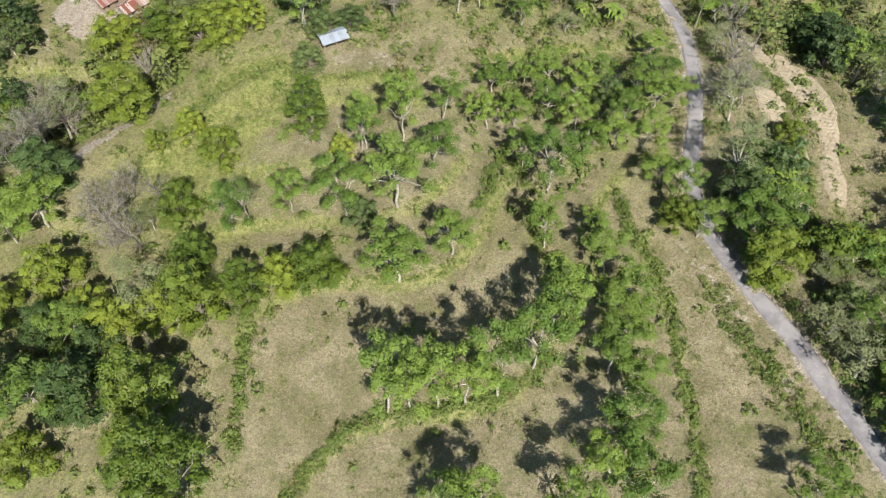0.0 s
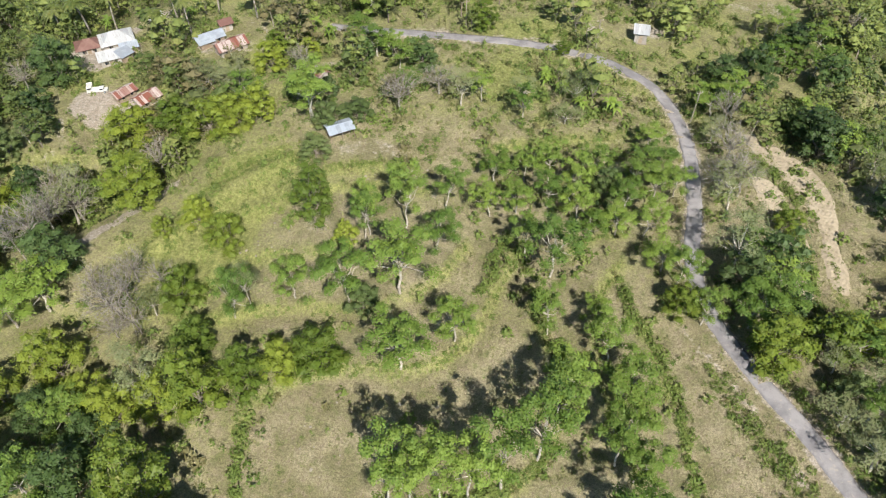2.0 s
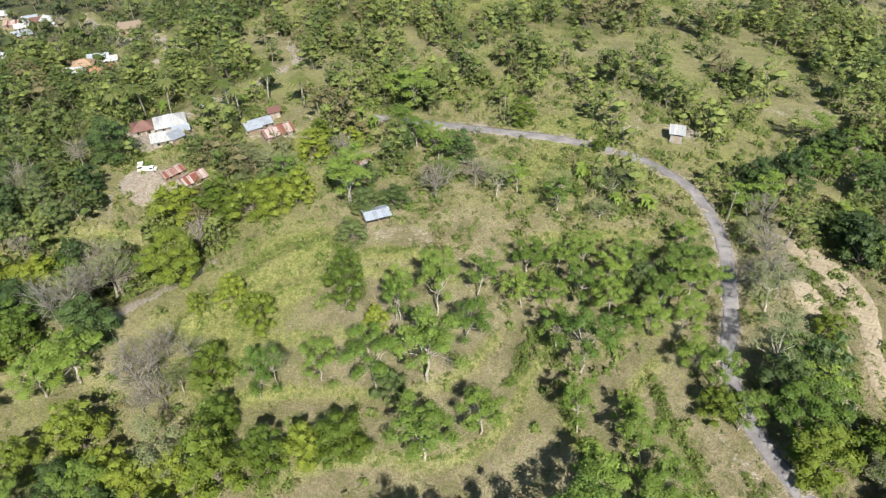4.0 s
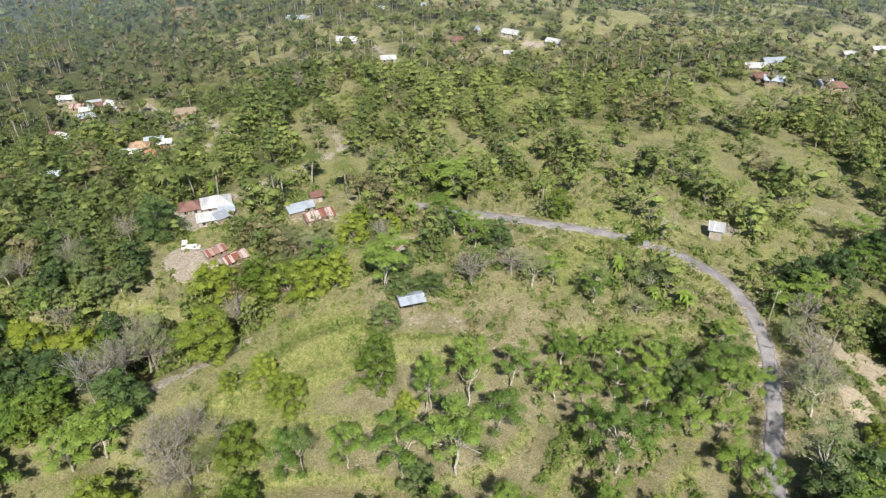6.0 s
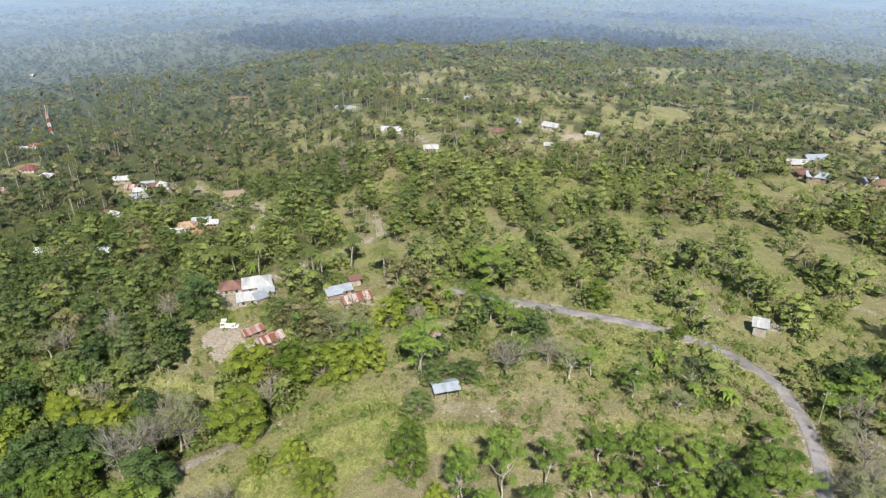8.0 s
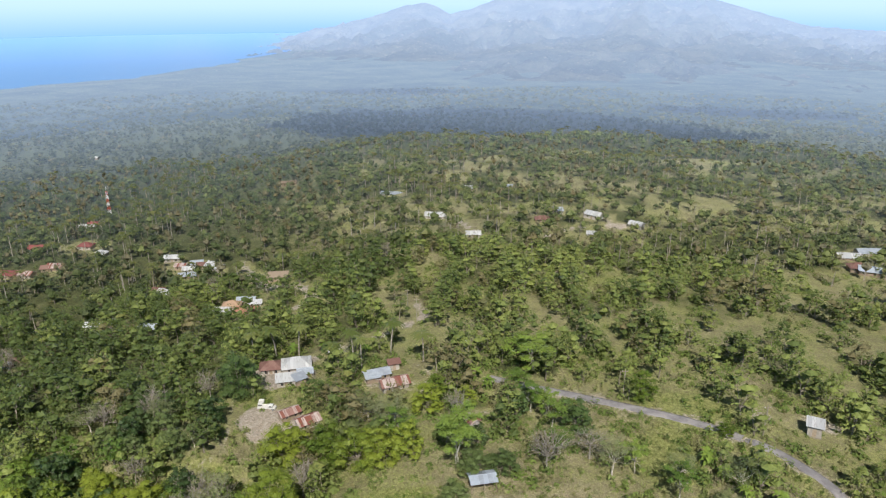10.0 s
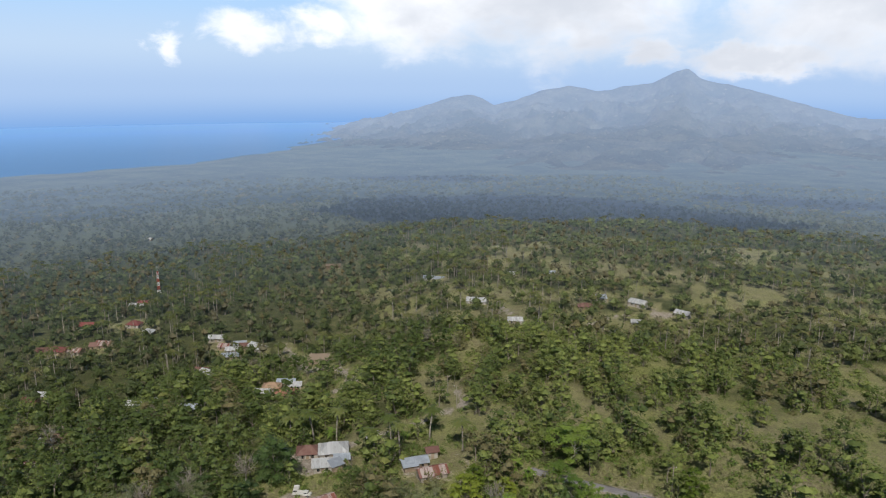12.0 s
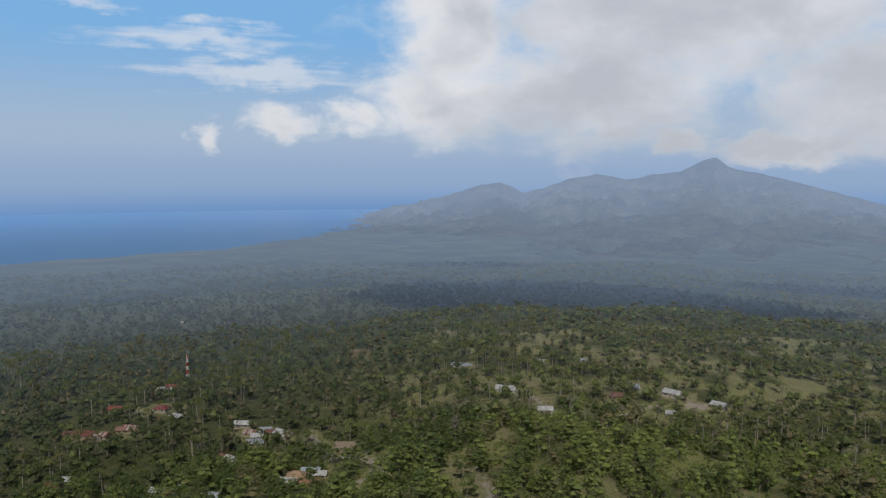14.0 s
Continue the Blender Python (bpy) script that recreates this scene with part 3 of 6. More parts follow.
FAR_HOUSES += [
    (-163.7, 200.8, 6, 3.6, 2.4, 30, "gable", "zinc", "tan"), (-144.9, 266.8, 8.5, 7, 4, 20, "flat", "tan", "tan"),
    (-102.0, 378.4, 12, 6, 2.8, 5, "gable", "white", "lime"), (-68.8, 327.3, 7, 4.5, 2.7, 15, "gable", "white", "lime"),
    (-13.8, 411.3, 10, 6.5, 3, -25, "gable", "white", "lime"), (10.7, 402.5, 8, 5.5, 2.8, -25, "gable", "white", "lime"),
    (-12.6, 373.6, 6, 4.5, 2.7, 5, "gable", "white", "lime"), (-36.9, 410.6, 9, 6, 2.8, 25, "gable", "zinc", "lime"),
    (-40.4, 376.4, 8, 5, 2.8, 15, "hip", "brown", "tan"), (121.0, 370.8, 12, 6, 2.8, 15, "gable", "zinc", "lime"),
    (105.0, 346.2, 10, 6, 2.8, 5, "gable", "white", "tan"), (107.7, 323.8, 8.5, 6, 2.8, -10, "gable", "zinc", "tan"),
    (103.9, 326.4, 8, 6, 2.8, 5, "hip", "brown", "tan"), (131.9, 329.3, 6.5, 5, 2.8, 15, "gable", "zinc", "lime"),
]
FAR_HOUSES += [
    (136.5, 326.8, 8, 6, 2.8, 0, "hip", "brown", "tan"), (175.4, 417.6, 7, 5, 2.8, 5, "gable", "white", "lime"),
    (194.8, 428.9, 7, 5, 2.8, 5, "gable", "white", "lime"), (198.3, 423.6, 6, 5, 2.8, 5, "gable", "white", "lime"),
    (-344.3, 379.9, 11, 6, 2.8, 15, "gable", "white", "lime"), (-348.3, 391.0, 8, 5, 2.7, 10, "gable", "red", "lime"),
    (-292.7, 319.2, 8, 6, 2.8, 10, "hip", "red", "lime"), (-322.5, 314.3, 8, 6, 2.8, 20, "gable", "red", "lime"),
    (-287.1, 290.0, 9, 6, 2.7, 10, "gable", "rust", "tan"), (-290.5, 288.0, 7, 5, 2.7, 25, "gable", "brown", "tan"),
    (-304.5, 276.7, 9, 6, 2.7, 10, "gable", "red", "tan"), (-296.8, 278.9, 9, 5.5, 2.7, 5, "gable", "rust", "lime"),
    (-310.8, 273.1, 8, 5.5, 2.7, 20, "gable", "brown", "tan"),
]
FAR_HOUSES += [
    (-273.0, 307.6, 6, 5, 2.7, 10, "hip", "white", "lime"), (-197.1, 211.7, 7, 4, 2.6, 15, "gable", "white", "lime"),
    (-189.7, 211.5, 4, 3, 2.4, 15, "shed", "zinc", "tan"), (-248.9, 213.8, 6, 4, 2.6, 20, "gable", "white", "lime"),
    (-248.2, 207.9, 6, 4.5, 2.6, 20, "gable", "red", "tan"), (-178.5, 145.7, 7, 4.5, 2.5, 15, "gable", "rust", "tan"),
    (-195.4, 167.2, 6, 4, 2.5, 15, "gable", "zinc", "tan"), (-192.1, 171.1, 5, 4, 2.5, 25, "gable", "brown", "tan"),
    (-164.8, 201.8, 4.5, 3.5, 2.4, 20, "gable", "zinc", "tan"), (-152.6, 450.8, 15, 5, 2.8, 5, "gable", "zinc", "lime"),
    (-257.4, 504.6, 12, 7, 3.2, 25, "flat", "tan", "tan"), (-104.7, 478.6, 7, 5, 2.7, 0, "gable", "white", "lime"),
    (-76.8, 478.2, 8, 6, 2.7, 10, "gable", "zinc", "tan"), (-651.8, 751.9, 11, 6, 2.8, 5, "gable", "white", "lime"),
]


def house_room(x, y):
    """0 where a house stands or would be hidden by trees before it, 1 elsewhere."""
    v = np.ones(np.shape(x))
    for hx, hy, w, d, *_ in HOUSES + FAR_HOUSES:
        r = math.hypot(hx, hy)
        cx, cy = hx * (1 - 3 / r), hy * (1 - 3 / r)
        v = np.minimum(v, smooth(0.75, 1.15, np.hypot(x - cx, y - cy) / (0.4 * w + (4.2 if r < 280 else 3.0))))
    return v


def woods_at(x, y):
    """How thickly trees stand, 0 to 1."""
    r = np.hypot(x, y)
    v = np.clip(0.72 + 0.5 * wave(x, y, 45, 21) + 0.3 * wave(x, y, 130, 22), 0.12, 1)
    # open slopes ahead and to the right, thick woods beyond and on the left
    az = np.degrees(np.arctan2(-x, np.maximum(y, 1e-6)))
    v = v * (1 - 0.25 * smooth(9, -1, az) * smooth(130, 160, r) * smooth(330, 250, r) * smooth(-32, -20, az))
    v = np.maximum(v, 0.92 * smooth(4, 34, az) * smooth(140, 200, r))
    # clearings run a little way out on the slope's side of each opening
    fx, fy = x * (1 + 5 / np.maximum(r, 20)), y * (1 + 5 / np.maximum(r, 20))
    small = [(a, b, c * 0.85, d * 0.85) for a, b, c, d in MEADOWS]
    v = v * (1 - 0.93 * np.maximum(ovals(x, y, small), ovals(fx, fy, small))) * (1 - ovals(x, y, BARE)) * (1 - ovals(fx, fy, BARE)) * house_room(x, y)
    for line, half in TRACKS:
        v = v * smooth(half, half + 3.0, off(x, y, line)) * smooth(half, half + 3.0, off(fx, fy, line))
    v = v * smooth(1.5, 5.5, off(x, y, ROAD)) * smooth(1.5, 6.5, off(fx, fy, ROAD))
    v = v * np.where(y > 125, smooth(1.0, 5.0, off(x * (1 + 11 / np.maximum(r, 20)), y * (1 + 11 / np.maximum(r, 20)), ROAD)), 1)
    d, _, u = near_line(x, y, GULLY)
    spur = smooth(3, 7, d) * (x < -40) + smooth(2, 12, -near_line(x, y, BROW)[0]) * (x > 60)
    return np.where(r < 150, np.maximum(v * np.clip(spur, 0, 1) * 1.6, v * smooth(132, 150, r)), v)


def mesh_of(name, verts, faces, mats, mat_index=None, smooth_faces=False, floats=None):
    """A mesh from arrays: verts (n, 3), faces (m, 3 or 4)."""
    me = bpy.data.meshes.new(name)
    verts, faces = np.asarray(verts, np.float32), np.asarray(faces, np.int32)
    k = faces.shape[1]
    me.vertices.add(len(verts)), me.loops.add(faces.size), me.polygons.add(len(faces))
    me.vertices.foreach_set("co", verts.ravel())
    me.loops.foreach_set("vertex_index", faces.ravel())
    me.polygons.foreach_set("loop_start", np.arange(len(faces), dtype=np.int32) * k)
    if mat_index is not None:
        me.polygons.foreach_set("material_index", np.asarray(mat_index, np.int32))
    me.polygons.foreach_set("use_smooth", np.full(len(faces), smooth_faces))
    for m in mats:
        me.materials.append(m)
    for key, values in (floats or {}).items():
        a = me.attributes.new(key, "FLOAT", "POINT")
        a.data.foreach_set("value", np.asarray(values, np.float32))
    me.update(calc_edges=True)
    return me


def grid_faces(rows, cols):
    i = np.arange(rows - 1)[:, None] * cols + np.arange(cols - 1)[None]
    i = i.ravel()
    return np.stack([i, i + 1, i + cols + 1, i + cols], -1)


def polar(radii, bearings):
    a = np.radians(bearings)
    x = -np.sin(a)[None] * radii[:, None]
    y = np.cos(a)[None] * radii[:, None]
    return x.ravel(), y.ravel()


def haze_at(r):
    """How strongly haze is painted as glow on land at that distance, 0 to 1."""
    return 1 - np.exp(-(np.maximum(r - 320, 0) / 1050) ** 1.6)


def build_ground():
    radii = np.concatenate([[0.5, 8, 14], np.geomspace(19, 150, 170), np.geomspace(150, 1300, 80)[1:]])
    bearings = np.concatenate([np.linspace(-180, -66, 24)[:-1], np.linspace(-66, 70, 380), np.linspace(70, 180, 23)[1:]])[::-1]
    x, y = polar(radii, bearings)
    r = np.hypot(x, y)
    z = ground_z(x, y)
    z = z + (wave(x, y, 3.1, 31) * 0.06 + wave(x, y, 7, 32) * 0.10) * (r < 300)
    woods = woods_at(x, y)
    edge = np.zeros(len(x))
    for t in TERRACES + LOW_HEDGES:
        edge = np.maximum(edge, np.exp(-(off(x, y, t, 6.0) / 1.5) ** 2))
    left = smooth(-26, -44, x) * (r < 150)
    green = 0.25 + 0.36 * edge + 0.22 * left + 0.02 * smooth(100, 112, y) * (r < 170) + 0.24 * smooth(115, 170, r)
    green = green + 0.38 * ovals(x, y, GRASSY) - 0.32 * smooth(34, 42, x) * smooth(62, 54, x) * (y < 75) - 0.2 * ovals(x, y, [(-14, 52, 18, 9), (10, 36, 12, 5)])
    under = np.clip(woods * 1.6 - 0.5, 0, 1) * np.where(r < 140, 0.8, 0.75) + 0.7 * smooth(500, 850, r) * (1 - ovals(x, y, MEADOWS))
    soil = np.maximum(ovals(x, y, BARE) * 0.42, ovals(x, y, BARE[:2]) * 1.8)
    for line, half in TRACKS:
        soil = np.maximum(soil, (0.9 if half > 0.8 else 0.5) * smooth(half + 0.7, half * 0.6, off(x, y, line)))
    rd = off(x, y, ROAD)
    soil = np.maximum(soil, 0.75 * smooth(2.9, 1.6, rd))
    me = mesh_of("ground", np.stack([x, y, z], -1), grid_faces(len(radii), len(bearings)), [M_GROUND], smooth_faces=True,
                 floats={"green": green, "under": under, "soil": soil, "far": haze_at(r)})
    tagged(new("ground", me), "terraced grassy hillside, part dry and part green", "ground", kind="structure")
    # the coastal plain, a backdrop with haze put into its material as glow
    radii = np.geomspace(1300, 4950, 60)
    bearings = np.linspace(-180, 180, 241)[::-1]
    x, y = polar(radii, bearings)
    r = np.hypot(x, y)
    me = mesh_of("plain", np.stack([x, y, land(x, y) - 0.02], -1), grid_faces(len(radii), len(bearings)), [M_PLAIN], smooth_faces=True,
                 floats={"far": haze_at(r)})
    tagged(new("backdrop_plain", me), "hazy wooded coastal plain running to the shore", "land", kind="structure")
    # sea
    radii = np.geomspace(1000, 4950, 40)
    bearings = np.linspace(-20, 130, 90)[::-1]
    x, y = polar(radii, bearings)
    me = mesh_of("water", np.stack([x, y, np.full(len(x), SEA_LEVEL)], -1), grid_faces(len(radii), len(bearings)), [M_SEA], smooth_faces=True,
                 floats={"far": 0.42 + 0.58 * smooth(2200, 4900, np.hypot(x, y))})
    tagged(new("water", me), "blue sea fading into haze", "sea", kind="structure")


def mountain(name, label, r0, crest, r1, table, rough, seed, air):
    """A range with its haze painted as glow: bearings and heights over the eye's level (degrees) of its crest line;
    spurs run down from it.
    """
    bearings = np.linspace(table[0][0], table[-1][0], 360)
    rise = np.interp(bearings, [a for a, _ in table], [e for _, e in table])
    radii = np.concatenate([np.linspace(r0, crest, 48), np.linspace(crest, r1, 14)[1:]])
    a = np.radians(bearings)
    top = EYE_HEIGHT + crest * np.tan(np.radians(rise))
    x, y = polar(radii, bearings)
    r = np.hypot(x, y)
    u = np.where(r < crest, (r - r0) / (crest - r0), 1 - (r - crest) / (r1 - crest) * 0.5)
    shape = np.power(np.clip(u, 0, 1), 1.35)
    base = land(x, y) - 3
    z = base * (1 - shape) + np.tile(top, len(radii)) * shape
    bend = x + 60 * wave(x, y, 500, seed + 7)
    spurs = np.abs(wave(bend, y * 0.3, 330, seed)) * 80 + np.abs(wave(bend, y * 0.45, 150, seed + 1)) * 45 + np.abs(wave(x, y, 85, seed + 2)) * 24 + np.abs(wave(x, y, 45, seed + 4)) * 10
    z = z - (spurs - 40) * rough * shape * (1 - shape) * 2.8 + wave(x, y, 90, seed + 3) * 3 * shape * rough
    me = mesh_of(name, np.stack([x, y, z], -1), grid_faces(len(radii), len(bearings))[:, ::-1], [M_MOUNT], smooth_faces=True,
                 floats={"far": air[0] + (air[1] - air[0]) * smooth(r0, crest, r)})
    tagged(new(name, me), label, "mountain", kind="structure")


build_ground()
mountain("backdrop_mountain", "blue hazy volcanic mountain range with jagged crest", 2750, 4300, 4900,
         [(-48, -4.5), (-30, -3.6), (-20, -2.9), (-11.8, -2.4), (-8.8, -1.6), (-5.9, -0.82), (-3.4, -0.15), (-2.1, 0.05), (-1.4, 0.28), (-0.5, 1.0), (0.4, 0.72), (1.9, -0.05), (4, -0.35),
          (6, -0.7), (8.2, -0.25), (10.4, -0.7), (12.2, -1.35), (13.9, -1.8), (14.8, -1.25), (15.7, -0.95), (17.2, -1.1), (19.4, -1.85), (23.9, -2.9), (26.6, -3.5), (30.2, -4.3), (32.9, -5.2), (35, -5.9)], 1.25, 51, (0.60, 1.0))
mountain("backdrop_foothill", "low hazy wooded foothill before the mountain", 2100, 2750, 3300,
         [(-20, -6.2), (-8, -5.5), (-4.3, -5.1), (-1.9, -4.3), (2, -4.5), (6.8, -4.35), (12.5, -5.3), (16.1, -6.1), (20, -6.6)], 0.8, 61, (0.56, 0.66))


def strip(name, line, half, lift, mat, label, ragged=0.12, across=5):
    """A ribbon laid along a line of the plan, with ragged sides turned down into the ground."""
    pts = [Vector((*p, 0)) for p in line]
    fine = []
    for a, b in zip(pts, pts[1:]):
        n = max(1, int((b - a).length / 0.8))
        fine += [a.lerp(b, k / n) for k in range(n)]
    fine.append(pts[-1])
    xs, ys, up, n = [], [], [], len(fine)
    for k, p in enumerate(fine):
        t = (fine[min(k + 1, n - 1)] - fine[max(k - 1, 0)]).normalized()
        s = Vector((-t.y, t.x, 0))
        for j in range(-1, across + 1):
            f = min(max(j, 0), across - 1) / (across - 1) * 2 - 1
            wide = half + ragged * (noise.noise(p * 0.7 + s * f * 9) * 1.6 + noise.noise(p * 2.3 + s * f * 5))
            q = p + s * f * wide * (1.02 if j in (-1, across) else 1)
            xs.append(q.x), ys.append(q.y), up.append(lift + 0.03 * (1 - f * f) if 0 <= j < across else -0.3)
    verts = np.stack([xs, ys, ground_z(np.array(xs), np.array(ys)) + np.array(up)], -1)
    me = mesh_of(name, verts, grid_faces(n, across + 2)[:, ::-1], [mat], smooth_faces=True)
    return tagged(new(name, me), label, "road", kind="structure")


strip("road", ROAD, 1.5, 0.1, M_ROAD, "narrow worn asphalt lane, cracked and patched", 0.16, 7)


def ploughed_plot(corners, turn):
    """Dry soil in low ridges, inside a loop of corners."""
    loop = rounded(corners + corners[:1], 2)
    px, py = np.array([p[0] for p in loop]), np.array([p[1] for p in loop])
    gx, gy = np.meshgrid(np.arange(px.min(), px.max(), 0.27), np.arange(py.min(), py.max(), 0.27))
    x, y = gx.ravel(), gy.ravel()
    inside = np.zeros(len(x), bool)
    for k in range(len(px) - 1):
        cut = ((py[k] > y) != (py[k + 1] > y)) & (x < (px[k + 1] - px[k]) * (y - py[k]) / (py[k + 1] - py[k] + 1e-12) + px[k])
        inside ^= cut
    d = near_line(x, y, loop)[1] * np.where(inside, 1, -1)
    u = x * np.cos(turn) + y * np.sin(turn)
    ridge = np.abs(np.sin(np.pi * (u + 0.9 * wave(x, y, 16, 71) + 0.25 * wave(x, y, 3, 73)) / 0.95))
    z = ground_z(x, y) + np.clip(d * 0.25, -0.4, 0.16) + (ridge * 0.10 + wave(x, y, 0.9, 72) * 0.07) * smooth(0, 0.6, d)
    f = grid_faces(*gx.shape)
    f = f[(d[f] > -0.5).all(1)]
    used, back = np.unique(f, return_inverse=True)
    me = mesh_of("ploughed_plot", np.stack([x, y, z], -1)[used], back.reshape(f.shape), [M_SOIL], smooth_faces=False)
    tagged(new("ploughed_plot", me), "terraced plot of dry tilled soil in ridges", "field", kind="structure")


PLOTS = [([(63.2, 128.5), (71.3, 123.8), (76.7, 116.5), (79.1, 108.8), (78.3, 100.4), (75.7, 94.3), (74.9, 86.2), (73.8, 79.2), (70.3, 82.3), (72.1, 91.3), (73.7, 97.4), (71.4, 107.6), (67.6, 119.2)], 1.2),
         ([(63.8, 111.8), (68.4, 109.7), (69.6, 103.6), (66.7, 100.0), (63.7, 103.6)], 1.0),
         ([(62.7, 91.5), (68.1, 96.4), (70.6, 93.4), (68.8, 86.4), (66.2, 78.2), (62.6, 77.2)], 1.3),
         ([(67.0, 62.9), (72.2, 67.0), (75.1, 58.8), (73.0, 48.6), (69.0, 50.7)], 1.1)]
for corners, turn in PLOTS:
    ploughed_plot(corners, turn)

# ---------------------------------------------------------------- plants: shapes as arrays
class Shape:
    """Quads gathered piece by piece, each with a material slot."""

    def __init__(self):
        self.v, self.f, self.m = [], [], []

    def quad(self, a, b, c, d, slot):
        n = len(self.v)
        self.v += [a, b, c, d]
        self.f.append((n, n + 1, n + 2, n + 3))
        self.m.append(slot)

    def tube(self, points, radii, slot, sides=5):
        n0 = len(self.v)
        for k, (p, r) in enumerate(zip(points, radii)):
            t = np.subtract(points[min(k + 1, len(points) - 1)], points[max(k - 1, 0)])
            t = t / (np.linalg.norm(t) + 1e-9)
            a = np.cross(t, (0.31, 0.9, 0.2))
            a /= np.linalg.norm(a)
            b = np.cross(t, a)
            for s in range(sides):
                w = 2 * math.pi * s / sides
                self.v.append(tuple(np.add(p, r * (math.cos(w) * a + math.sin(w) * b))))
        for k in range(len(points) - 1):
            for s in range(sides):
                i, j = n0 + k * sides + s, n0 + k * sides + (s + 1) % sides
                self.f.append((i, j, j + sides, i + sides))
                self.m.append(slot)

    def foliage(self, lobes, count, size, rng, slot, up=0.6, inner=0.35, flat=0.85):
        """Small three-cornered sprigs of leaves strewn over rounded masses (middle, radius), thickest on their outsides."""
        c, rr = np.array([q for q, _ in lobes]), np.array([q for _, q in lobes])
        pick = rng.choice(len(c), count, p=rr ** 2 / (rr ** 2).sum())
        d = rng.normal(0, 1, (count, 3))
        d /= np.linalg.norm(d, axis=1, keepdims=True)
        d[:, 2] = np.where(rng.rand(count) < 0.4, np.abs(d[:, 2]), d[:, 2])
        p = c[pick] + d * (1, 1, flat) * (rr[pick] * rng.uniform(inner, 1.22, count) ** 0.7)[:, None]
        n = d + (0, 0, up) + rng.normal(0, 0.38, (count, 3))
        n /= np.linalg.norm(n, axis=1, keepdims=True)
        a = np.cross(n, rng.normal(0, 1, (count, 3)))
        a /= np.linalg.norm(a, axis=1, keepdims=True)
        b = np.cross(n, a)
        w = np.array([0.0, 2.1, 4.2])[None] + rng.normal(0, 0.25, (count, 3))
        r = size * rng.uniform(0.6, 1.4, (count, 3))
        v = p[:, None] + a[:, None] * (np.cos(w) * r)[..., None] + b[:, None] * (np.sin(w) * r)[..., None]
        k = len(self.v)
        self.v += list(map(tuple, v.reshape(-1, 3)))
        f = k + np.arange(count)[:, None] * 3 + np.array([[0, 1, 2, 2]])
        self.f += list(map(tuple, f))
        self.m += [slot] * count

    def sprig(self, p, out, size, rng, slot):
        """A lighter, three-cornered clump of leaves for plants farther off."""
        n = np.asarray(out) + rng.normal(0, 0.7, 3)
        n /= np.linalg.norm(n) + 1e-9
        a = np.cross(n, rng.normal(0, 1, 3))
        a /= np.linalg.norm(a) + 1e-9
        b = np.cross(n, a)
        p, k = np.asarray(p), len(self.v)
        for w in (0.0, 2.1, 4.2):
            w, s = w + rng.normal(0, 0.25), size * rng.uniform(0.6, 1.35)
            self.v.append(tuple(p + (a * math.cos(w) + b * math.sin(w)) * s))
        self.f.append((k, k + 1, k + 2, k + 2))
        self.m.append(slot)

    def lump(self, c, r, rng, slot, turns=6, rings=4, flat=0.8, uneven=0.22):
        """An uneven rounded mass of foliage, the inner body of a crown."""
        n0 = len(self.v)
        for k in range(rings):
            lat = math.pi * (0.06 + 0.88 * k / (rings - 1)) - math.pi / 2
            for s in range(turns):
                w = 2 * math.pi * (s + 0.5 * (k % 2)) / turns
                d = r * rng.uniform(1 - uneven, 1 + uneven)
                self.v.append((c[0] + math.cos(w) * math.cos(lat) * d, c[1] + math.sin(w) * math.cos(lat) * d, c[2] + math.sin(lat) * d * flat))
        for k in range(rings - 1):
            for s in range(turns):
                i, j = n0 + k * turns + s, n0 + k * turns + (s + 1) % turns
                self.f.append((i, j, j + turns, i + turns))
                self.m.append(slot)

    def tri(self):
        """The same as triangles."""
        v, f, m = self.arrays()
        two = f[:, 2] != f[:, 3]
        return v, np.concatenate([f[:, :3], f[two][:, [0, 2, 3]]]), np.r_[m, m[two]]

    def arrays(self):
        return np.array(self.v, np.float32), np.array(self.f, np.int32), np.array(self.m, np.int32)


def limb_path(rng, a, b, wander, n=4):
    a, b = np.asarray(a, float), np.asarray(b, float)
    return [a + (b - a) * k / n + rng.normal(0, wander, 3) * math.sin(math.pi * k / n) for k in range(n + 1)]


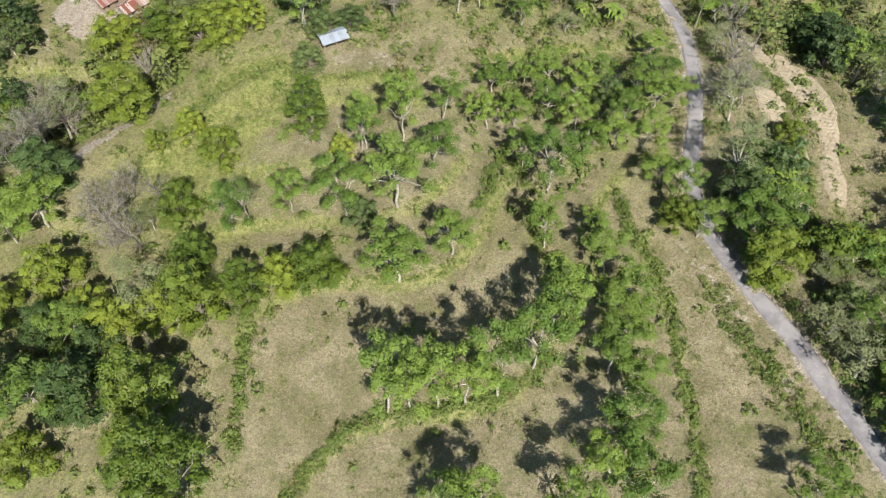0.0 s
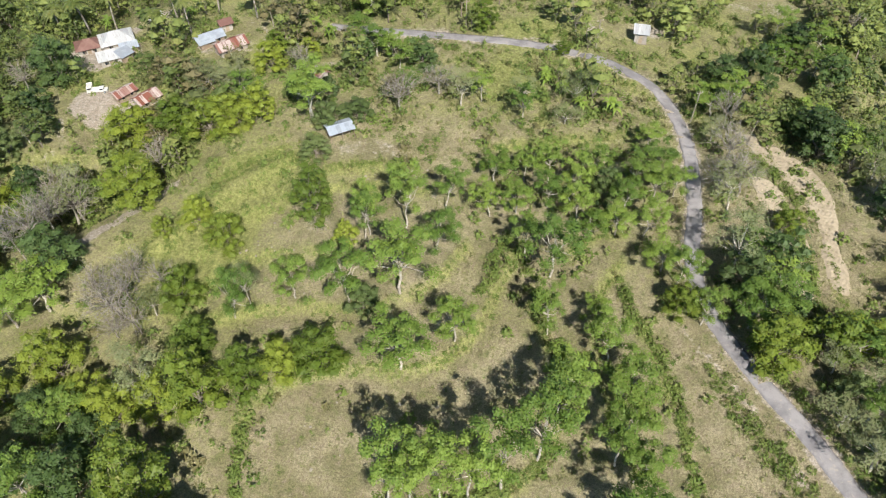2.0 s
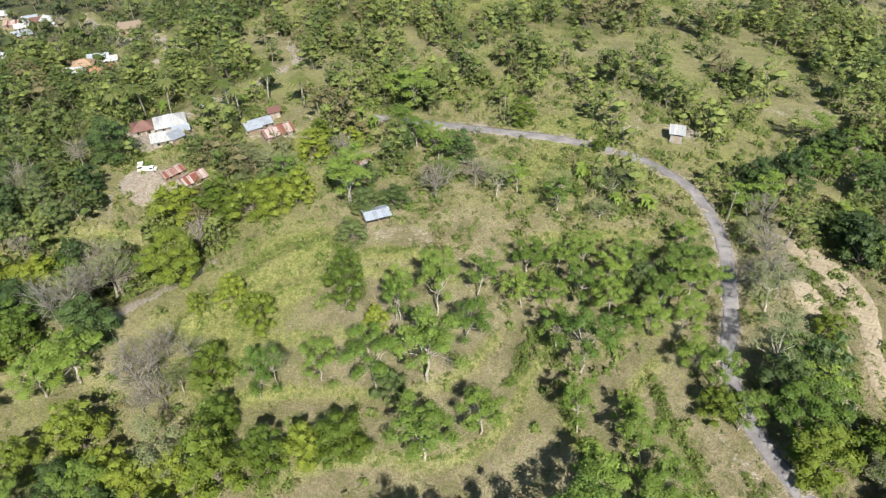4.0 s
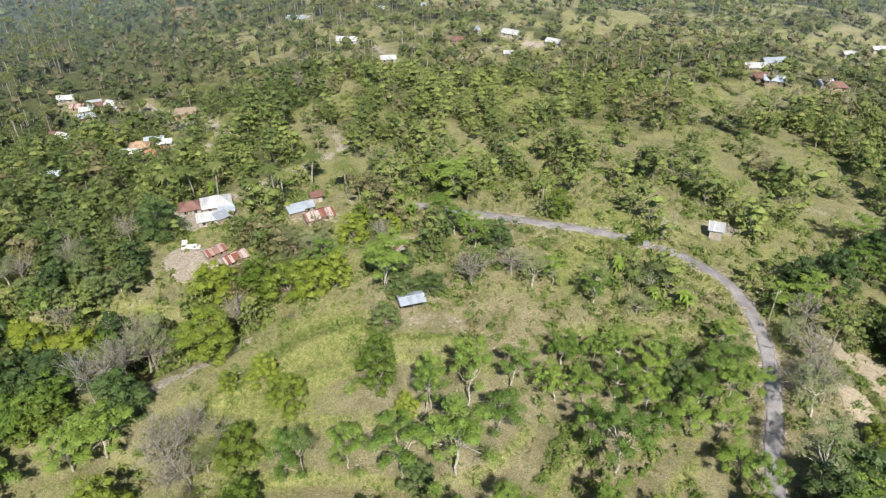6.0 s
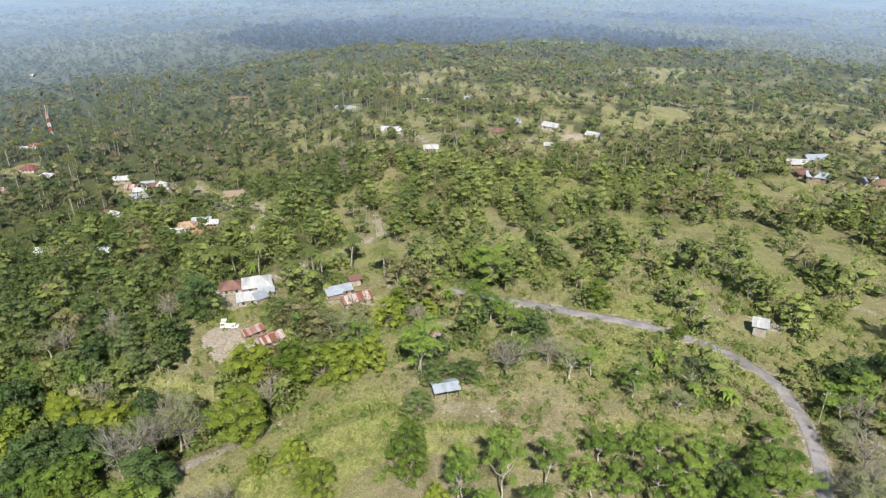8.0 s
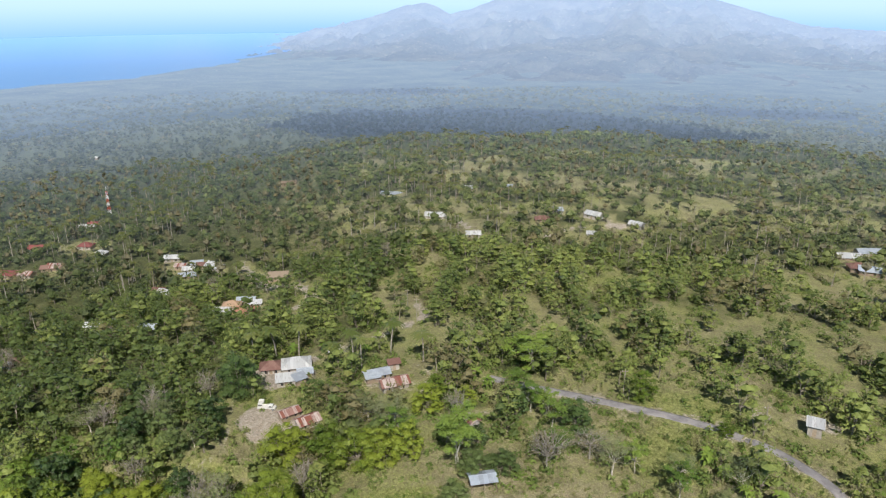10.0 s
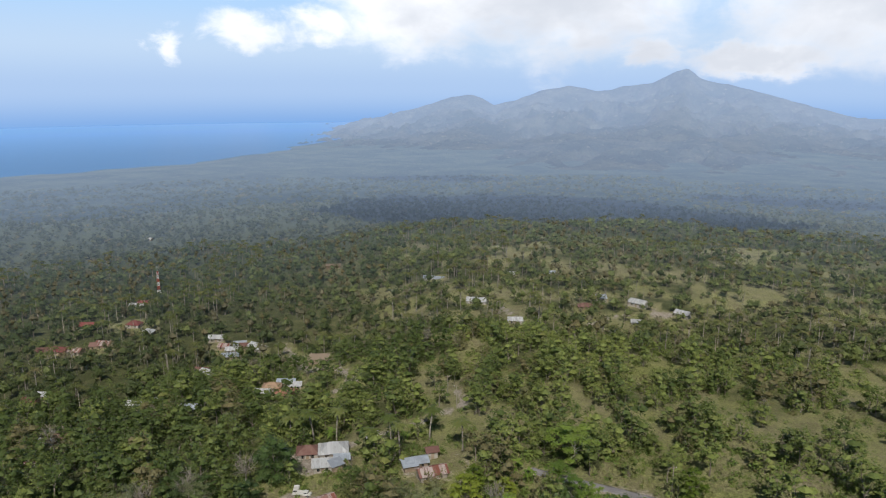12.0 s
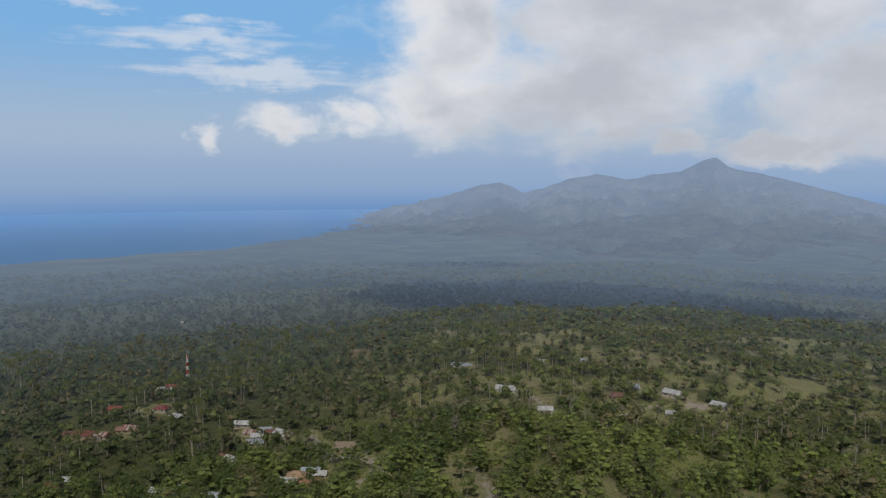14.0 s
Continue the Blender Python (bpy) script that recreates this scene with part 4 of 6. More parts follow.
def masses(kind, rng):
    """The rounded masses of a crown about 8 m across, and the height of the fork under it."""
    lobes = []
    if kind == "bushy":
        for z, d, n in ((1.6, 2.4, 6), (3.4, 2.8, 8), (5.3, 2.6, 8), (7.2, 2.0, 6), (8.8, 1.0, 4), (4.5, 0.6, 2), (6.8, 0.5, 2)):
            for k in range(n):
                w = 6.283 * k / n + rng.normal(0, 0.35)
                q = d * rng.uniform(0.7, 1.2)
                lobes.append((np.array([math.cos(w) * q, math.sin(w) * q, z + rng.normal(0, 0.5)]), rng.uniform(0.75, 1.35)))
        return lobes, 1.2
    if kind == "column":
        for z, d, n in ((3.0, 1.8, 5), (5.0, 2.6, 8), (7.0, 2.9, 9), (9.0, 2.7, 9), (11.0, 2.3, 8), (13.0, 1.6, 6), (14.6, 0.7, 3), (6.5, 0.6, 2), (10.0, 0.6, 2)):
            for k in range(n):
                w = 6.283 * k / n + rng.normal(0, 0.4)
                q = d * rng.uniform(0.65, 1.25)
                lobes.append((np.array([math.cos(w) * q, math.sin(w) * q, z + rng.normal(0, 0.7)]), rng.uniform(0.65, 1.25)))
        return lobes, 2.4
    lean = rng.normal(0, 0.6, 2)
    n = rng.randint(20, 27)
    for k in range(n):
        w, d = k * 2.4 + rng.normal(0, 0.3), 3.3 * math.sqrt((k + 0.5) / n) * rng.uniform(0.85, 1.15)
        z = 11.6 - 0.16 * d * d + rng.normal(0, 0.8) - (rng.uniform(1.0, 4.6) if k % 2 == 0 else 0)
        lobes.append((np.array([math.cos(w) * d + lean[0], math.sin(w) * d + lean[1], z]), rng.uniform(0.6, 1.2)))
    return lobes, rng.uniform(4.2, 6.2)


def grow(kind, seed, leaves, leaf_size, far=False, core=0.0):
    """A tree about 8 m across: (wood, crown) shapes."""
    rng = np.random.RandomState(seed)
    wood, crown = Shape(), Shape()
    lobes, fork = masses(kind, rng)
    sides, seg = (3, 2) if far else (5, 3)
    mid = np.mean([c for c, _ in lobes], 0)
    top = np.array([mid[0] * 0.5, mid[1] * 0.5, fork])
    girth = 0.15
    pts = limb_path(rng, (0, 0, -0.4), top, 0.16, seg)
    wood.tube(pts, np.linspace(girth * 1.35, girth * 0.85, len(pts)), 0, sides)
    for k, (c, rr) in enumerate(lobes):
        if k % (7 if far else 2 if kind != "bare" else 1):
            continue
        pts = limb_path(rng, top, c + (0, 0, -0.3 * rr), 0.25, seg)
        wood.tube(pts, np.linspace(girth * 0.6, 0.03, len(pts)), 0, 3)
        if kind == "bare" and not far:
            for _ in range(3):
                q = c + rng.normal(0, rr * 0.9, 3)
                tw = limb_path(rng, pts[-2], q, 0.12, 2)
                wood.tube(tw, (0.05, 0.035, 0.015), 0, 3)
                for _ in range(2):
                    e = q + rng.normal(0, 0.8, 3) + (0, 0, 0.4)
                    wood.tube([tw[1], (tw[1] + e) / 2 + rng.normal(0, 0.1, 3), e], (0.03, 0.02, 0.008), 0, 3)
    if core:
        for c, rr in lobes[::6 if far else 1]:
            crown.lump(c, rr * core * (2.0 if far else 1.0), rng, 0, 5, 3, 0.8, 0.32)
    crown.foliage(lobes, leaves, leaf_size, rng, 0)
    return wood, crown


def grow_palm(seed, fronds=15, far=False):
    rng = np.random.RandomState(seed)
    wood, crown = Shape(), Shape()
    h = 11.0
    lean = rng.normal(0, 0.9, 2)
    pts = [np.array([lean[0] * u * u, lean[1] * u * u, -0.4 + (h + 0.4) * u]) for u in np.linspace(0, 1, 3 if far else 7)]
    wood.tube(pts, np.linspace(0.21, 0.13, len(pts)), 0, 3 if far else 6)
    top = pts[-1]
    for k in range(fronds):
        w = 6.28 * k / fronds + rng.normal(0, 0.15)
        up, reach = rng.uniform(-0.25, 0.95), rng.uniform(2.4, 3.3)
        side = np.array([-math.sin(w), math.cos(w), 0])
        out = np.array([math.cos(w), math.sin(w), 0])
        n = 2 if far else 4
        rib = [top + out * reach * u + np.array([0, 0, up * u * 1.6 - 2.4 * u * u]) for u in np.linspace(0.03, 1, n + 1)]
        for a, b, u in zip(rib, rib[1:], np.linspace(0, 1, n)):
            wa, wb = 0.5 * math.sin(math.pi * min(0.95, u * 0.8 + 0.2)), 0.5 * math.sin(math.pi * min(0.97, (u + 1 / n) * 0.8 + 0.18))
            drop = np.array([0, 0, -0.22])
            crown.quad(tuple(a), tuple(b), tuple(b + side * wb + drop), tuple(a + side * wa + drop), 0)
            crown.quad(tuple(b), tuple(a), tuple(a - side * wa + drop), tuple(b - side * wb + drop), 0)
    return wood, crown


def grow_banana(seed):
    rng = np.random.RandomState(seed)
    wood, crown = Shape(), Shape()
    for s in range(3):
        base = np.array([rng.normal(0, 0.6), rng.normal(0, 0.6), -0.2])
        h = rng.uniform(1.5, 2.6)
        wood.tube([base, base + (0.05, 0, h * 0.5), base + (0.1, 0, h)], (0.16, 0.13, 0.09), 0, 6)
        for k in range(8):
            w = 6.28 * k / 8 + rng.normal(0, 0.2)
            out, side = np.array([math.cos(w), math.sin(w), 0]), np.array([-math.sin(w), math.cos(w), 0])
            lift, reach = rng.uniform(0.6, 1.5), rng.uniform(1.3, 2.0)
            rib = [base + (0, 0, h) + out * reach * u + np.array([0, 0, lift * u * 1.5 - 1.7 * u * u]) for u in np.linspace(0, 1, 5)]
            for a, b, u in zip(rib, rib[1:], (0.1, 0.35, 0.6, 0.85)):
                wa, wb = 0.34 * math.sin(math.pi * u), 0.34 * math.sin(math.pi * min(u + 0.25, 0.97))
                crown.quad(tuple(a), tuple(b), tuple(b + side * wb), tuple(a + side * wa), 0)
                crown.quad(tuple(b), tuple(a), tuple(a - side * wa), tuple(b - side * wb), 0)
    return wood, crown


def shrub_shape(seed, leaves=26, size=0.34, tall=1.0):
    rng = np.random.RandomState(seed)
    s = Shape()
    for _ in range(leaves):
        d = rng.normal(0, 1, 3)
        d /= np.linalg.norm(d)
        d[2] = abs(d[2])
        s.sprig(d * rng.uniform(0.3, 0.95) ** 0.8 * np.array([0.8, 0.8, 0.95 * tall]) + (0, 0, 0.1), d + np.array([0, 0, 0.7]), size, rng, 0)
    return s


def tuft_shape(seed, blades=5):
    rng = np.random.RandomState(seed)
    s = Shape()
    for _ in range(blades):
        w = rng.uniform(0, 6.28)
        out, side = np.array([math.cos(w), math.sin(w), 0]), np.array([-math.sin(w), math.cos(w), 0])
        b = out * rng.uniform(0, 0.12)
        t = b + out * rng.uniform(0.1, 0.3) + np.array([0, 0, rng.uniform(0.25, 0.55)])
        s.quad(tuple(b - side * 0.10), tuple(b + side * 0.10), tuple(t + side * 0.03), tuple(t - side * 0.03), 0)
    return s


def spread(name, label, category, shapes, mats, spots, rng, jitter=0.0):
    """One joined mesh of many plants: spots are rows of x, y, z, width scale, height scale, tint."""
    spots = np.asarray(spots, float)
    which = rng.randint(0, len(shapes), len(spots))
    turns = rng.uniform(0, 2 * np.pi, len(spots))
    V, F, MI, T, base = [], [], [], [], 0
    for k, (v, f, m) in enumerate(shapes):
        pick = spots[which == k]
        if not len(pick):
            continue
        c, s = np.cos(turns[which == k])[:, None], np.sin(turns[which == k])[:, None]
        x = (v[None, :, 0] * c - v[None, :, 1] * s) * pick[:, 3:4] + pick[:, 0:1]
        y = (v[None, :, 0] * s + v[None, :, 1] * c) * pick[:, 3:4] + pick[:, 1:2]
        z = v[None, :, 2] * pick[:, 4:5] + pick[:, 2:3]
        V.append(np.stack([x, y, z], -1).reshape(-1, 3))
        F.append((f[None] + (base + np.arange(len(pick)) * len(v))[:, None, None]).reshape(-1, 3))
        MI.append(np.tile(m, len(pick)))
        T.append(np.repeat(pick[:, 5], len(v)))
        base += len(pick) * len(v)
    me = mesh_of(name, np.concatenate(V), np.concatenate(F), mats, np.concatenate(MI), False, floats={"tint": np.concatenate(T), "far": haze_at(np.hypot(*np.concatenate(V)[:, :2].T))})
    return tagged(new(name, me), label, category, kind="stuff")


def both(wood, crown):
    """Wood (slot 0) and crown (slot 1) as one set of arrays."""
    (v1, f1, _), (v2, f2, _) = wood.tri(), crown.tri()
    return np.concatenate([v1, v2]), np.concatenate([f1, f2 + len(v1)]), np.r_[np.zeros(len(f1), int), np.ones(len(f2), int)]


# ---------------------------------------------------------------- single trees of the spur
def tree_thing(name, label, category, kind, seed, leaf, bark, leaves=1500, leaf_size=0.225, wood_crown=None, core=0.0):
    wood, crown = wood_crown or grow(kind, seed, leaves, leaf_size, core=core)
    root = tagged(new(name), label, category)
    for part_name, shape, mat in (("trunk", wood, bark), ("crown", crown, leaf)):
        v, f, m = shape.tri()
        ob = new(part_name, mesh_of(part_name, v, f, [mat], smooth_faces=part_name == "trunk"))
        ob.parent = root
    sizes[root.name] = (np.percentile(v[:, 2], 99), (np.ptp(np.percentile(v[:, 0], (3, 97))) + np.ptp(np.percentile(v[:, 1], (3, 97)))) / 2)
    root.scale = (0.001, 0.001, 0.001)
    return root


sizes, used_prototypes, planted = {}, set(), []


def plant(proto, x, y, high, width):
    """A tree of that height and crown width on the ground; the first one uses the prototype itself."""
    m = pose(x, y, ground_z(x, y), rng.normal(0, 2.0), rng.normal(0, 2.0), rng.uniform(0, 360))
    top, wide = sizes[proto.name]
    ob = proto
    if proto.name in used_prototypes:
        ob = copy_thing(proto, m)
    used_prototypes.add(proto.name)
    ob.matrix_basis = m
    ob.scale = (width / wide * rng.uniform(0.94, 1.06), width / wide * rng.uniform(0.94, 1.06), high / top)
    planted.append((x, y))
    return ob


# by kind: x, y, height, width of the crown
TREES_SPUR = {
    "c": [(-25.7, 98.5, 15.1, 7.1)],
    "y": [(-42.4, 93.5, 8.6, 6.8), (-48.9, 98.9, 7.2, 5.8), (-55.1, 95.3, 5.0, 3.3), (-48.7, 81.0, 9.0, 7.3), (-19.0, 94.0, 5.6, 3.9)],
    "m": [(-27.7, 116.7, 5.9, 6.0), (-14.8, 78.7, 7.2, 5.2)],
    "b": [(-29.7, 128.2, 16.2, 8.4), (-38.1, 77.0, 13.2, 6.5), (-27.4, 80.6, 10.9, 5.7), (-17.6, 79.6, 12.4, 8.4), (-8.3, 81.8, 15.8, 9.4), 
         (-15.7, 94.8, 13.2, 5.8), (-14.7, 95.7, 13.5, 4.8), (-1.6, 92.1, 11.6, 6.5), (-7.7, 97.8, 14.8, 7.0), (0.2, 103.3, 11.4, 5.8), 
         (-7.6, 66.8, 12.8, 9.2), (1.7, 72.2, 11.0, 7.0)],
    "g": [(-35.4, 79.2, 11.2, 4.5)],
}
TREES_FIELD_EDGE = {
    "y": [(-27.9, 65.0, 9.3, 6.0), (-32.7, 62.6, 11.2, 6.3), (-21.1, 66.8, 9.4, 7.9), (-43.0, 69.2, 9.3, 6.2), (-40.1, 59.5, 14.7, 8.3), 
         (-46.4, 59.4, 10.6, 6.6)],
    "b": [(-8.9, 43.8, 18.9, 7.9), (-5.1, 44.5, 17.2, 7.2), (-0.7, 44.8, 18.6, 7.4), (3.8, 45.3, 18.7, 7.6), (8.9, 46.6, 21.0, 8.0), 
         (14.9, 51.3, 18.9, 8.2), (17.7, 57.3, 15.5, 7.4), (21.2, 62.2, 14.0, 7.1), (18.4, 74.2, 12.9, 5.2), (19.7, 86.3, 15.9, 8.9), 
         (15.5, 91.3, 10.8, 5.4), (-1.8, 28.6, 14.1, 7.4), (5.6, 28.3, 13.5, 7.4), (17.5, 28.2, 16.0, 7.2)],
}
TREES_LANE_SIDE = {
    "b": [(28.5, 68.7, 10.9, 6.8), (29.4, 62.0, 12.3, 7.9), (29.9, 55.9, 11.1, 6.7), (27.1, 50.2, 12.9, 7.2), (29.4, 47.4, 11.9, 6.2), 
         (27.7, 40.1, 16.2, 8.1), (25.8, 33.8, 11.4, 6.7), (29.3, 29.0, 15.3, 7.5), (27.5, 76.0, 7.5, 4.7), (42.8, 83.7, 10.1, 6.3), 
         (40.8, 87.1, 8.6, 6.4), (45.5, 74.9, 8.9, 4.9), (55.7, 76.8, 10.9, 8.5), (53.5, 73.9, 9.5, 7.1)],
    "y": [(42.3, 77.5, 7.2, 5.7), (55.6, 67.4, 10.6, 8.8), (66.8, 96.3, 5.2, 4.8)],
    "g": [(53.6, 85.2, 18.0, 7.4), (56.7, 101.8, 10.6, 8.7)],
    "m": [(54.0, 83.2, 9.8, 7.8)],
}
TREES_LANE_END = {
    "b": [(53.0, 29.7, 10.4, 6.4), (68.2, 43.6, 10.0, 6.4), (67.0, 55.4, 9.4, 5.8)],
    "y": [(68.6, 37.4, 10.8, 6.6), (72.0, 50.9, 9.2, 6.0), (72.0, 68.6, 8.0, 5.6)],
    "m": [(68.0, 49.3, 9.1, 5.8), (65.4, 59.2, 7.6, 5.0)],
    "g": [(64.6, 64.5, 8.2, 5.6)],
}
TREES_GROVE = {
    "b": [(10.0, 111.2, 7.9, 6.2), (9.0, 101.5, 9.0, 5.5), (14.5, 102.5, 8.8, 5.8), (20.8, 104.0, 10.1, 6.3), (21.7, 111.2, 10.5, 5.8), 
         (26.1, 99.7, 10.4, 6.5), (26.5, 107.1, 10.5, 5.8), (33.0, 111.4, 9.9, 5.9), (36.4, 101.4, 9.8, 6.1), (38.7, 108.3, 10.3, 6.1), 
         (42.0, 104.1, 9.8, 6.2), (44.6, 111.6, 9.3, 5.8), (33.5, 96.2, 9.5, 5.5), (27.6, 95.6, 8.2, 5.2), (38.9, 95.9, 9.5, 5.8), 
         (46.8, 106.0, 8.6, 5.2), (43.5, 119.7, 6.8, 5.5), (16.7, 111.3, 9.3, 5.8)],
    "m": [(32.3, 104.6, 9.8, 6.1)],
    "g": [(26.8, 127.4, 5.4, 5.6)],
}
TREES_GULLY_SIDE = {
    "c": [(-63.8, 106.7, 14.0, 9.4)],
    "y": [(-72.4, 129.9, 10.9, 10.5), (-62.8, 130.6, 10.7, 9.8), (-52.4, 126.7, 9.5, 9.4), (-47.1, 127.2, 8.6, 8.1), (-67.0, 66.7, 11.8, 7.8)],
    "n": [(-63.6, 120.0, 10.3, 8.2), (-81.4, 90.5, 14.9, 5.7), (-78.6, 92.6, 12.4, 6.6), (-79.8, 99.4, 11.5, 6.9), (-77.6, 106.7, 13.1, 9.9), 
         (-60.1, 78.7, 10.5, 7.0), (-64.7, 82.5, 8.5, 6.2), (-55.2, 75.0, 9.3, 5.8)],
    "g": [(-79.1, 106.3, 14.7, 9.5), (-50.2, 59.6, 13.6, 9.0)],
    "b": [(-75.5, 110.4, 10.3, 7.7), (-74.3, 80.7, 10.5, 9.5), (-79.1, 76.9, 10.7, 7.4)],
    "d": [(-74.2, 88.4, 11.4, 8.5)],
}
TREES_LOW_LEFT = {
    "c": [(-44.2, 42.4, 21.0, 8.6), (-39.0, 30.6, 23.0, 10.4), (-42.6, 34.3, 18.0, 8.0)],
    "d": [(-56.4, 45.2, 16.0, 8.4), (-68.8, 48.0, 13.0, 7.8), (-55.8, 52.7, 10.0, 6.6)],
    "b": [(-63.7, 45.0, 15.0, 7.8), (-60.9, 57.0, 10.1, 7.4), (-72.7, 53.0, 11.0, 6.6)],
    "y": [(-63.0, 35.1, 9.5, 7.0), (-75.1, 61.5, 9.0, 5.8)],
}
TREES_HAMLET = {
    "d": [(-95.6, 149.1, 13.5, 10.1), (-91.6, 93.1, 10.0, 10.4)],
    "m": [(-27.1, 137.9, 5.4, 4.0), (-25.9, 127.2, 5.7, 6.7), (-20.0, 129.7, 5.0, 5.8)],
    "y": [(-94.6, 105.6, 10.0, 10.3), (10.0, 169.1, 8.0, 6.2), 
         (29.4, 156.4, 3.1, 3.6)],
    "g": [(-55.2, 142.2, 8.2, 8.8), (-47.4, 141.0, 8.0, 9.1)],
    "b": [(-30.3, 129.4, 12.2, 7.5), (-94.8, 82.3, 8.5, 10.1), (-19.4, 179.2, 11.3, 11.9), (-23.6, 163.0, 8.0, 6.6)],
    "c": [(-105.4, 105.5, 8.3, 8.0)],
    "n": [(-81.1, 112.2, 9.7, 8.4), (-101.6, 144.5, 8.6, 6.2)],
}

rng = np.random.RandomState(11)
BROAD = [tree_thing("tree", "broadleaf tree with a pale forked trunk and airy green crown", "tree", "broad", 100 + k, M_LEAF, M_BARK, 3500, 0.15, core=0.45) for k in range(6)]
BUSHY = [tree_thing("bushy_tree", "low dense yellow-green tree leafy to the ground", "tree", "bushy", 200 + k, M_LEAF_FRESH, M_BARK_DARK, 4400, 0.13, core=0.66) for k in range(3)]
COLUMN = [tree_thing("tall_tree", "tall yellow-green tree with a columnar crown", "tree", "column", 250 + k, M_LEAF_FRESH, M_BARK_DARK, 6000, 0.14, core=0.66) for k in range(2)]
DARK = [tree_thing("dark_tree", "dense dark green round-crowned tree", "tree", "bushy", 300 + k, M_LEAF_DARK, M_BARK_DARK, 3800, 0.145, core=0.66) for k in range(2)]
MUTED = [tree_thing("round_bush", "dense dull green rounded bushy tree", "tree", "bushy", 320 + k, M_LEAF_MUTED, M_BARK_DARK, 3800, 0.13, core=0.66) for k in range(2)]
GREY = [tree_thing("sparse_tree", "sparse grey-green tree with pale branches showing", "tree", "broad", 350 + k, M_LEAF_GREY, M_BARK, 1900, 0.14) for k in range(3)]
LEAFLESS = [tree_thing("bare_tree", "leafless grey tree with pale twiggy branches", "tree", "bare", 400 + k, M_LEAF_GREY, M_TWIG, 140, 0.15) for k in range(3)]
# lighter ones for the groves farther off
FAR_BROAD = [tree_thing("tree", "broadleaf tree with a pale trunk and green crown", "tree", "broad", 130 + k, M_LEAF, M_BARK, 1300, 0.21, core=0.5) for k in range(4)]
FAR_BUSHY = [tree_thing("bushy_tree", "dense yellow-green tree leafy to the ground", "tree", "bushy", 230 + k, M_LEAF_FRESH, M_BARK_DARK, 1500, 0.21, core=0.66) for k in range(2)]
FAR_DARK = [tree_thing("dark_tree", "dense dark green tree of the valley", "tree", "bushy", 330 + k, M_LEAF_DARK, M_BARK_DARK, 1300, 0.23, core=0.66) for k in range(2)]
ALL_KINDS = {"b": BROAD, "y": BUSHY, "c": COLUMN, "d": DARK, "g": GREY, "n": LEAFLESS, "m": MUTED}
AWAY_KINDS = {**ALL_KINDS, "b": FAR_BROAD, "y": FAR_BUSHY, "d": FAR_DARK}
for table in (TREES_SPUR, TREES_FIELD_EDGE, TREES_LANE_SIDE, TREES_LANE_END, TREES_GROVE, TREES_GULLY_SIDE, TREES_LOW_LEFT, TREES_HAMLET):
    for kind, rows in table.items():
        for k, (x, y, high, wide) in enumerate(rows):
            plant(ALL_KINDS[kind][(k + len(rows)) % len(ALL_KINDS[kind])], x, y, high, wide)

# groves: middle, half sizes, trees, kinds
GROVES = [
    (58, 84, 4, 10, 6, "bbgd"), (56, 112, 5, 12, 6, "gbn"), (-62, 54, 11, 12, 4, "ddyb"), (-58, 80, 7, 6, 5, "nng"), (-45, 132, 6, 4, 2, "by"),
    (-5, 136, 14, 8, 5, "bgnb"), (26, 132, 12, 6, 3, "bbg"), (-38, 152, 7, 8, 4, "byn"), (-12, 154, 10, 5, 5, "bdg"), (60, 131, 6, 7, 4, "ngb"),
    (-105, 125, 18, 14, 16, "dgmbnd"), (66, 60, 4, 14, 8, "bgyb"), (-96, 88, 12, 9, 16, "ddybdm"), (-82, 110, 8, 6, 7, "mbdn"),
    (-112, 102, 12, 12, 14, "dbyd"), (76, 62, 5, 10, 7, "bgd"), (89, 98, 4, 24, 16, "dbbgd"), (72, 40, 5, 10, 7, "bydb"),
    (86, 62, 7, 22, 15, "bdgyb"), (68, 142, 8, 9, 5, "bgd"), (86, 152, 9, 14, 9, "bdb"), (80, 122, 5, 9, 8, "dbd"), (-76, 40, 6, 8, 4, "dby"), (-100, 70, 14, 12, 12, "dbyd"),
]
for gx, gy, rx, ry, n, kinds in GROVES:
    a, d = rng.uniform(0, 6.283, n * 6), np.sqrt(rng.rand(n * 6))
    x, y = gx + np.cos(a) * d * rx, gy + np.sin(a) * d * ry
    far = 1 + 9 / np.hypot(x, y)
    clear = (off(x, y, ROAD) > 2.8) & ((y < 125) | (off(x * far, y * far, ROAD) > 2.5)) & (ovals(x, y, BARE) < 0.2)
    for line, _ in TRACKS:
        clear &= off(x, y, line, 3.0) > 1.6
    left = n
    for px, py in zip(x[clear], y[clear]):
        if left and min(math.hypot(px - qx, py - qy) for qx, qy in planted) > 3.6:
            pool = (AWAY_KINDS if math.hypot(px, py) > 92 else ALL_KINDS)[kinds[rng.randint(len(kinds))]]
            w = rng.uniform(4.4, 8.0)
            plant(pool[rng.randint(len(pool))], float(px), float(py), rng.uniform(0.85, 1.25) * (w * 0.6 + 4.0), w)
            left -= 1

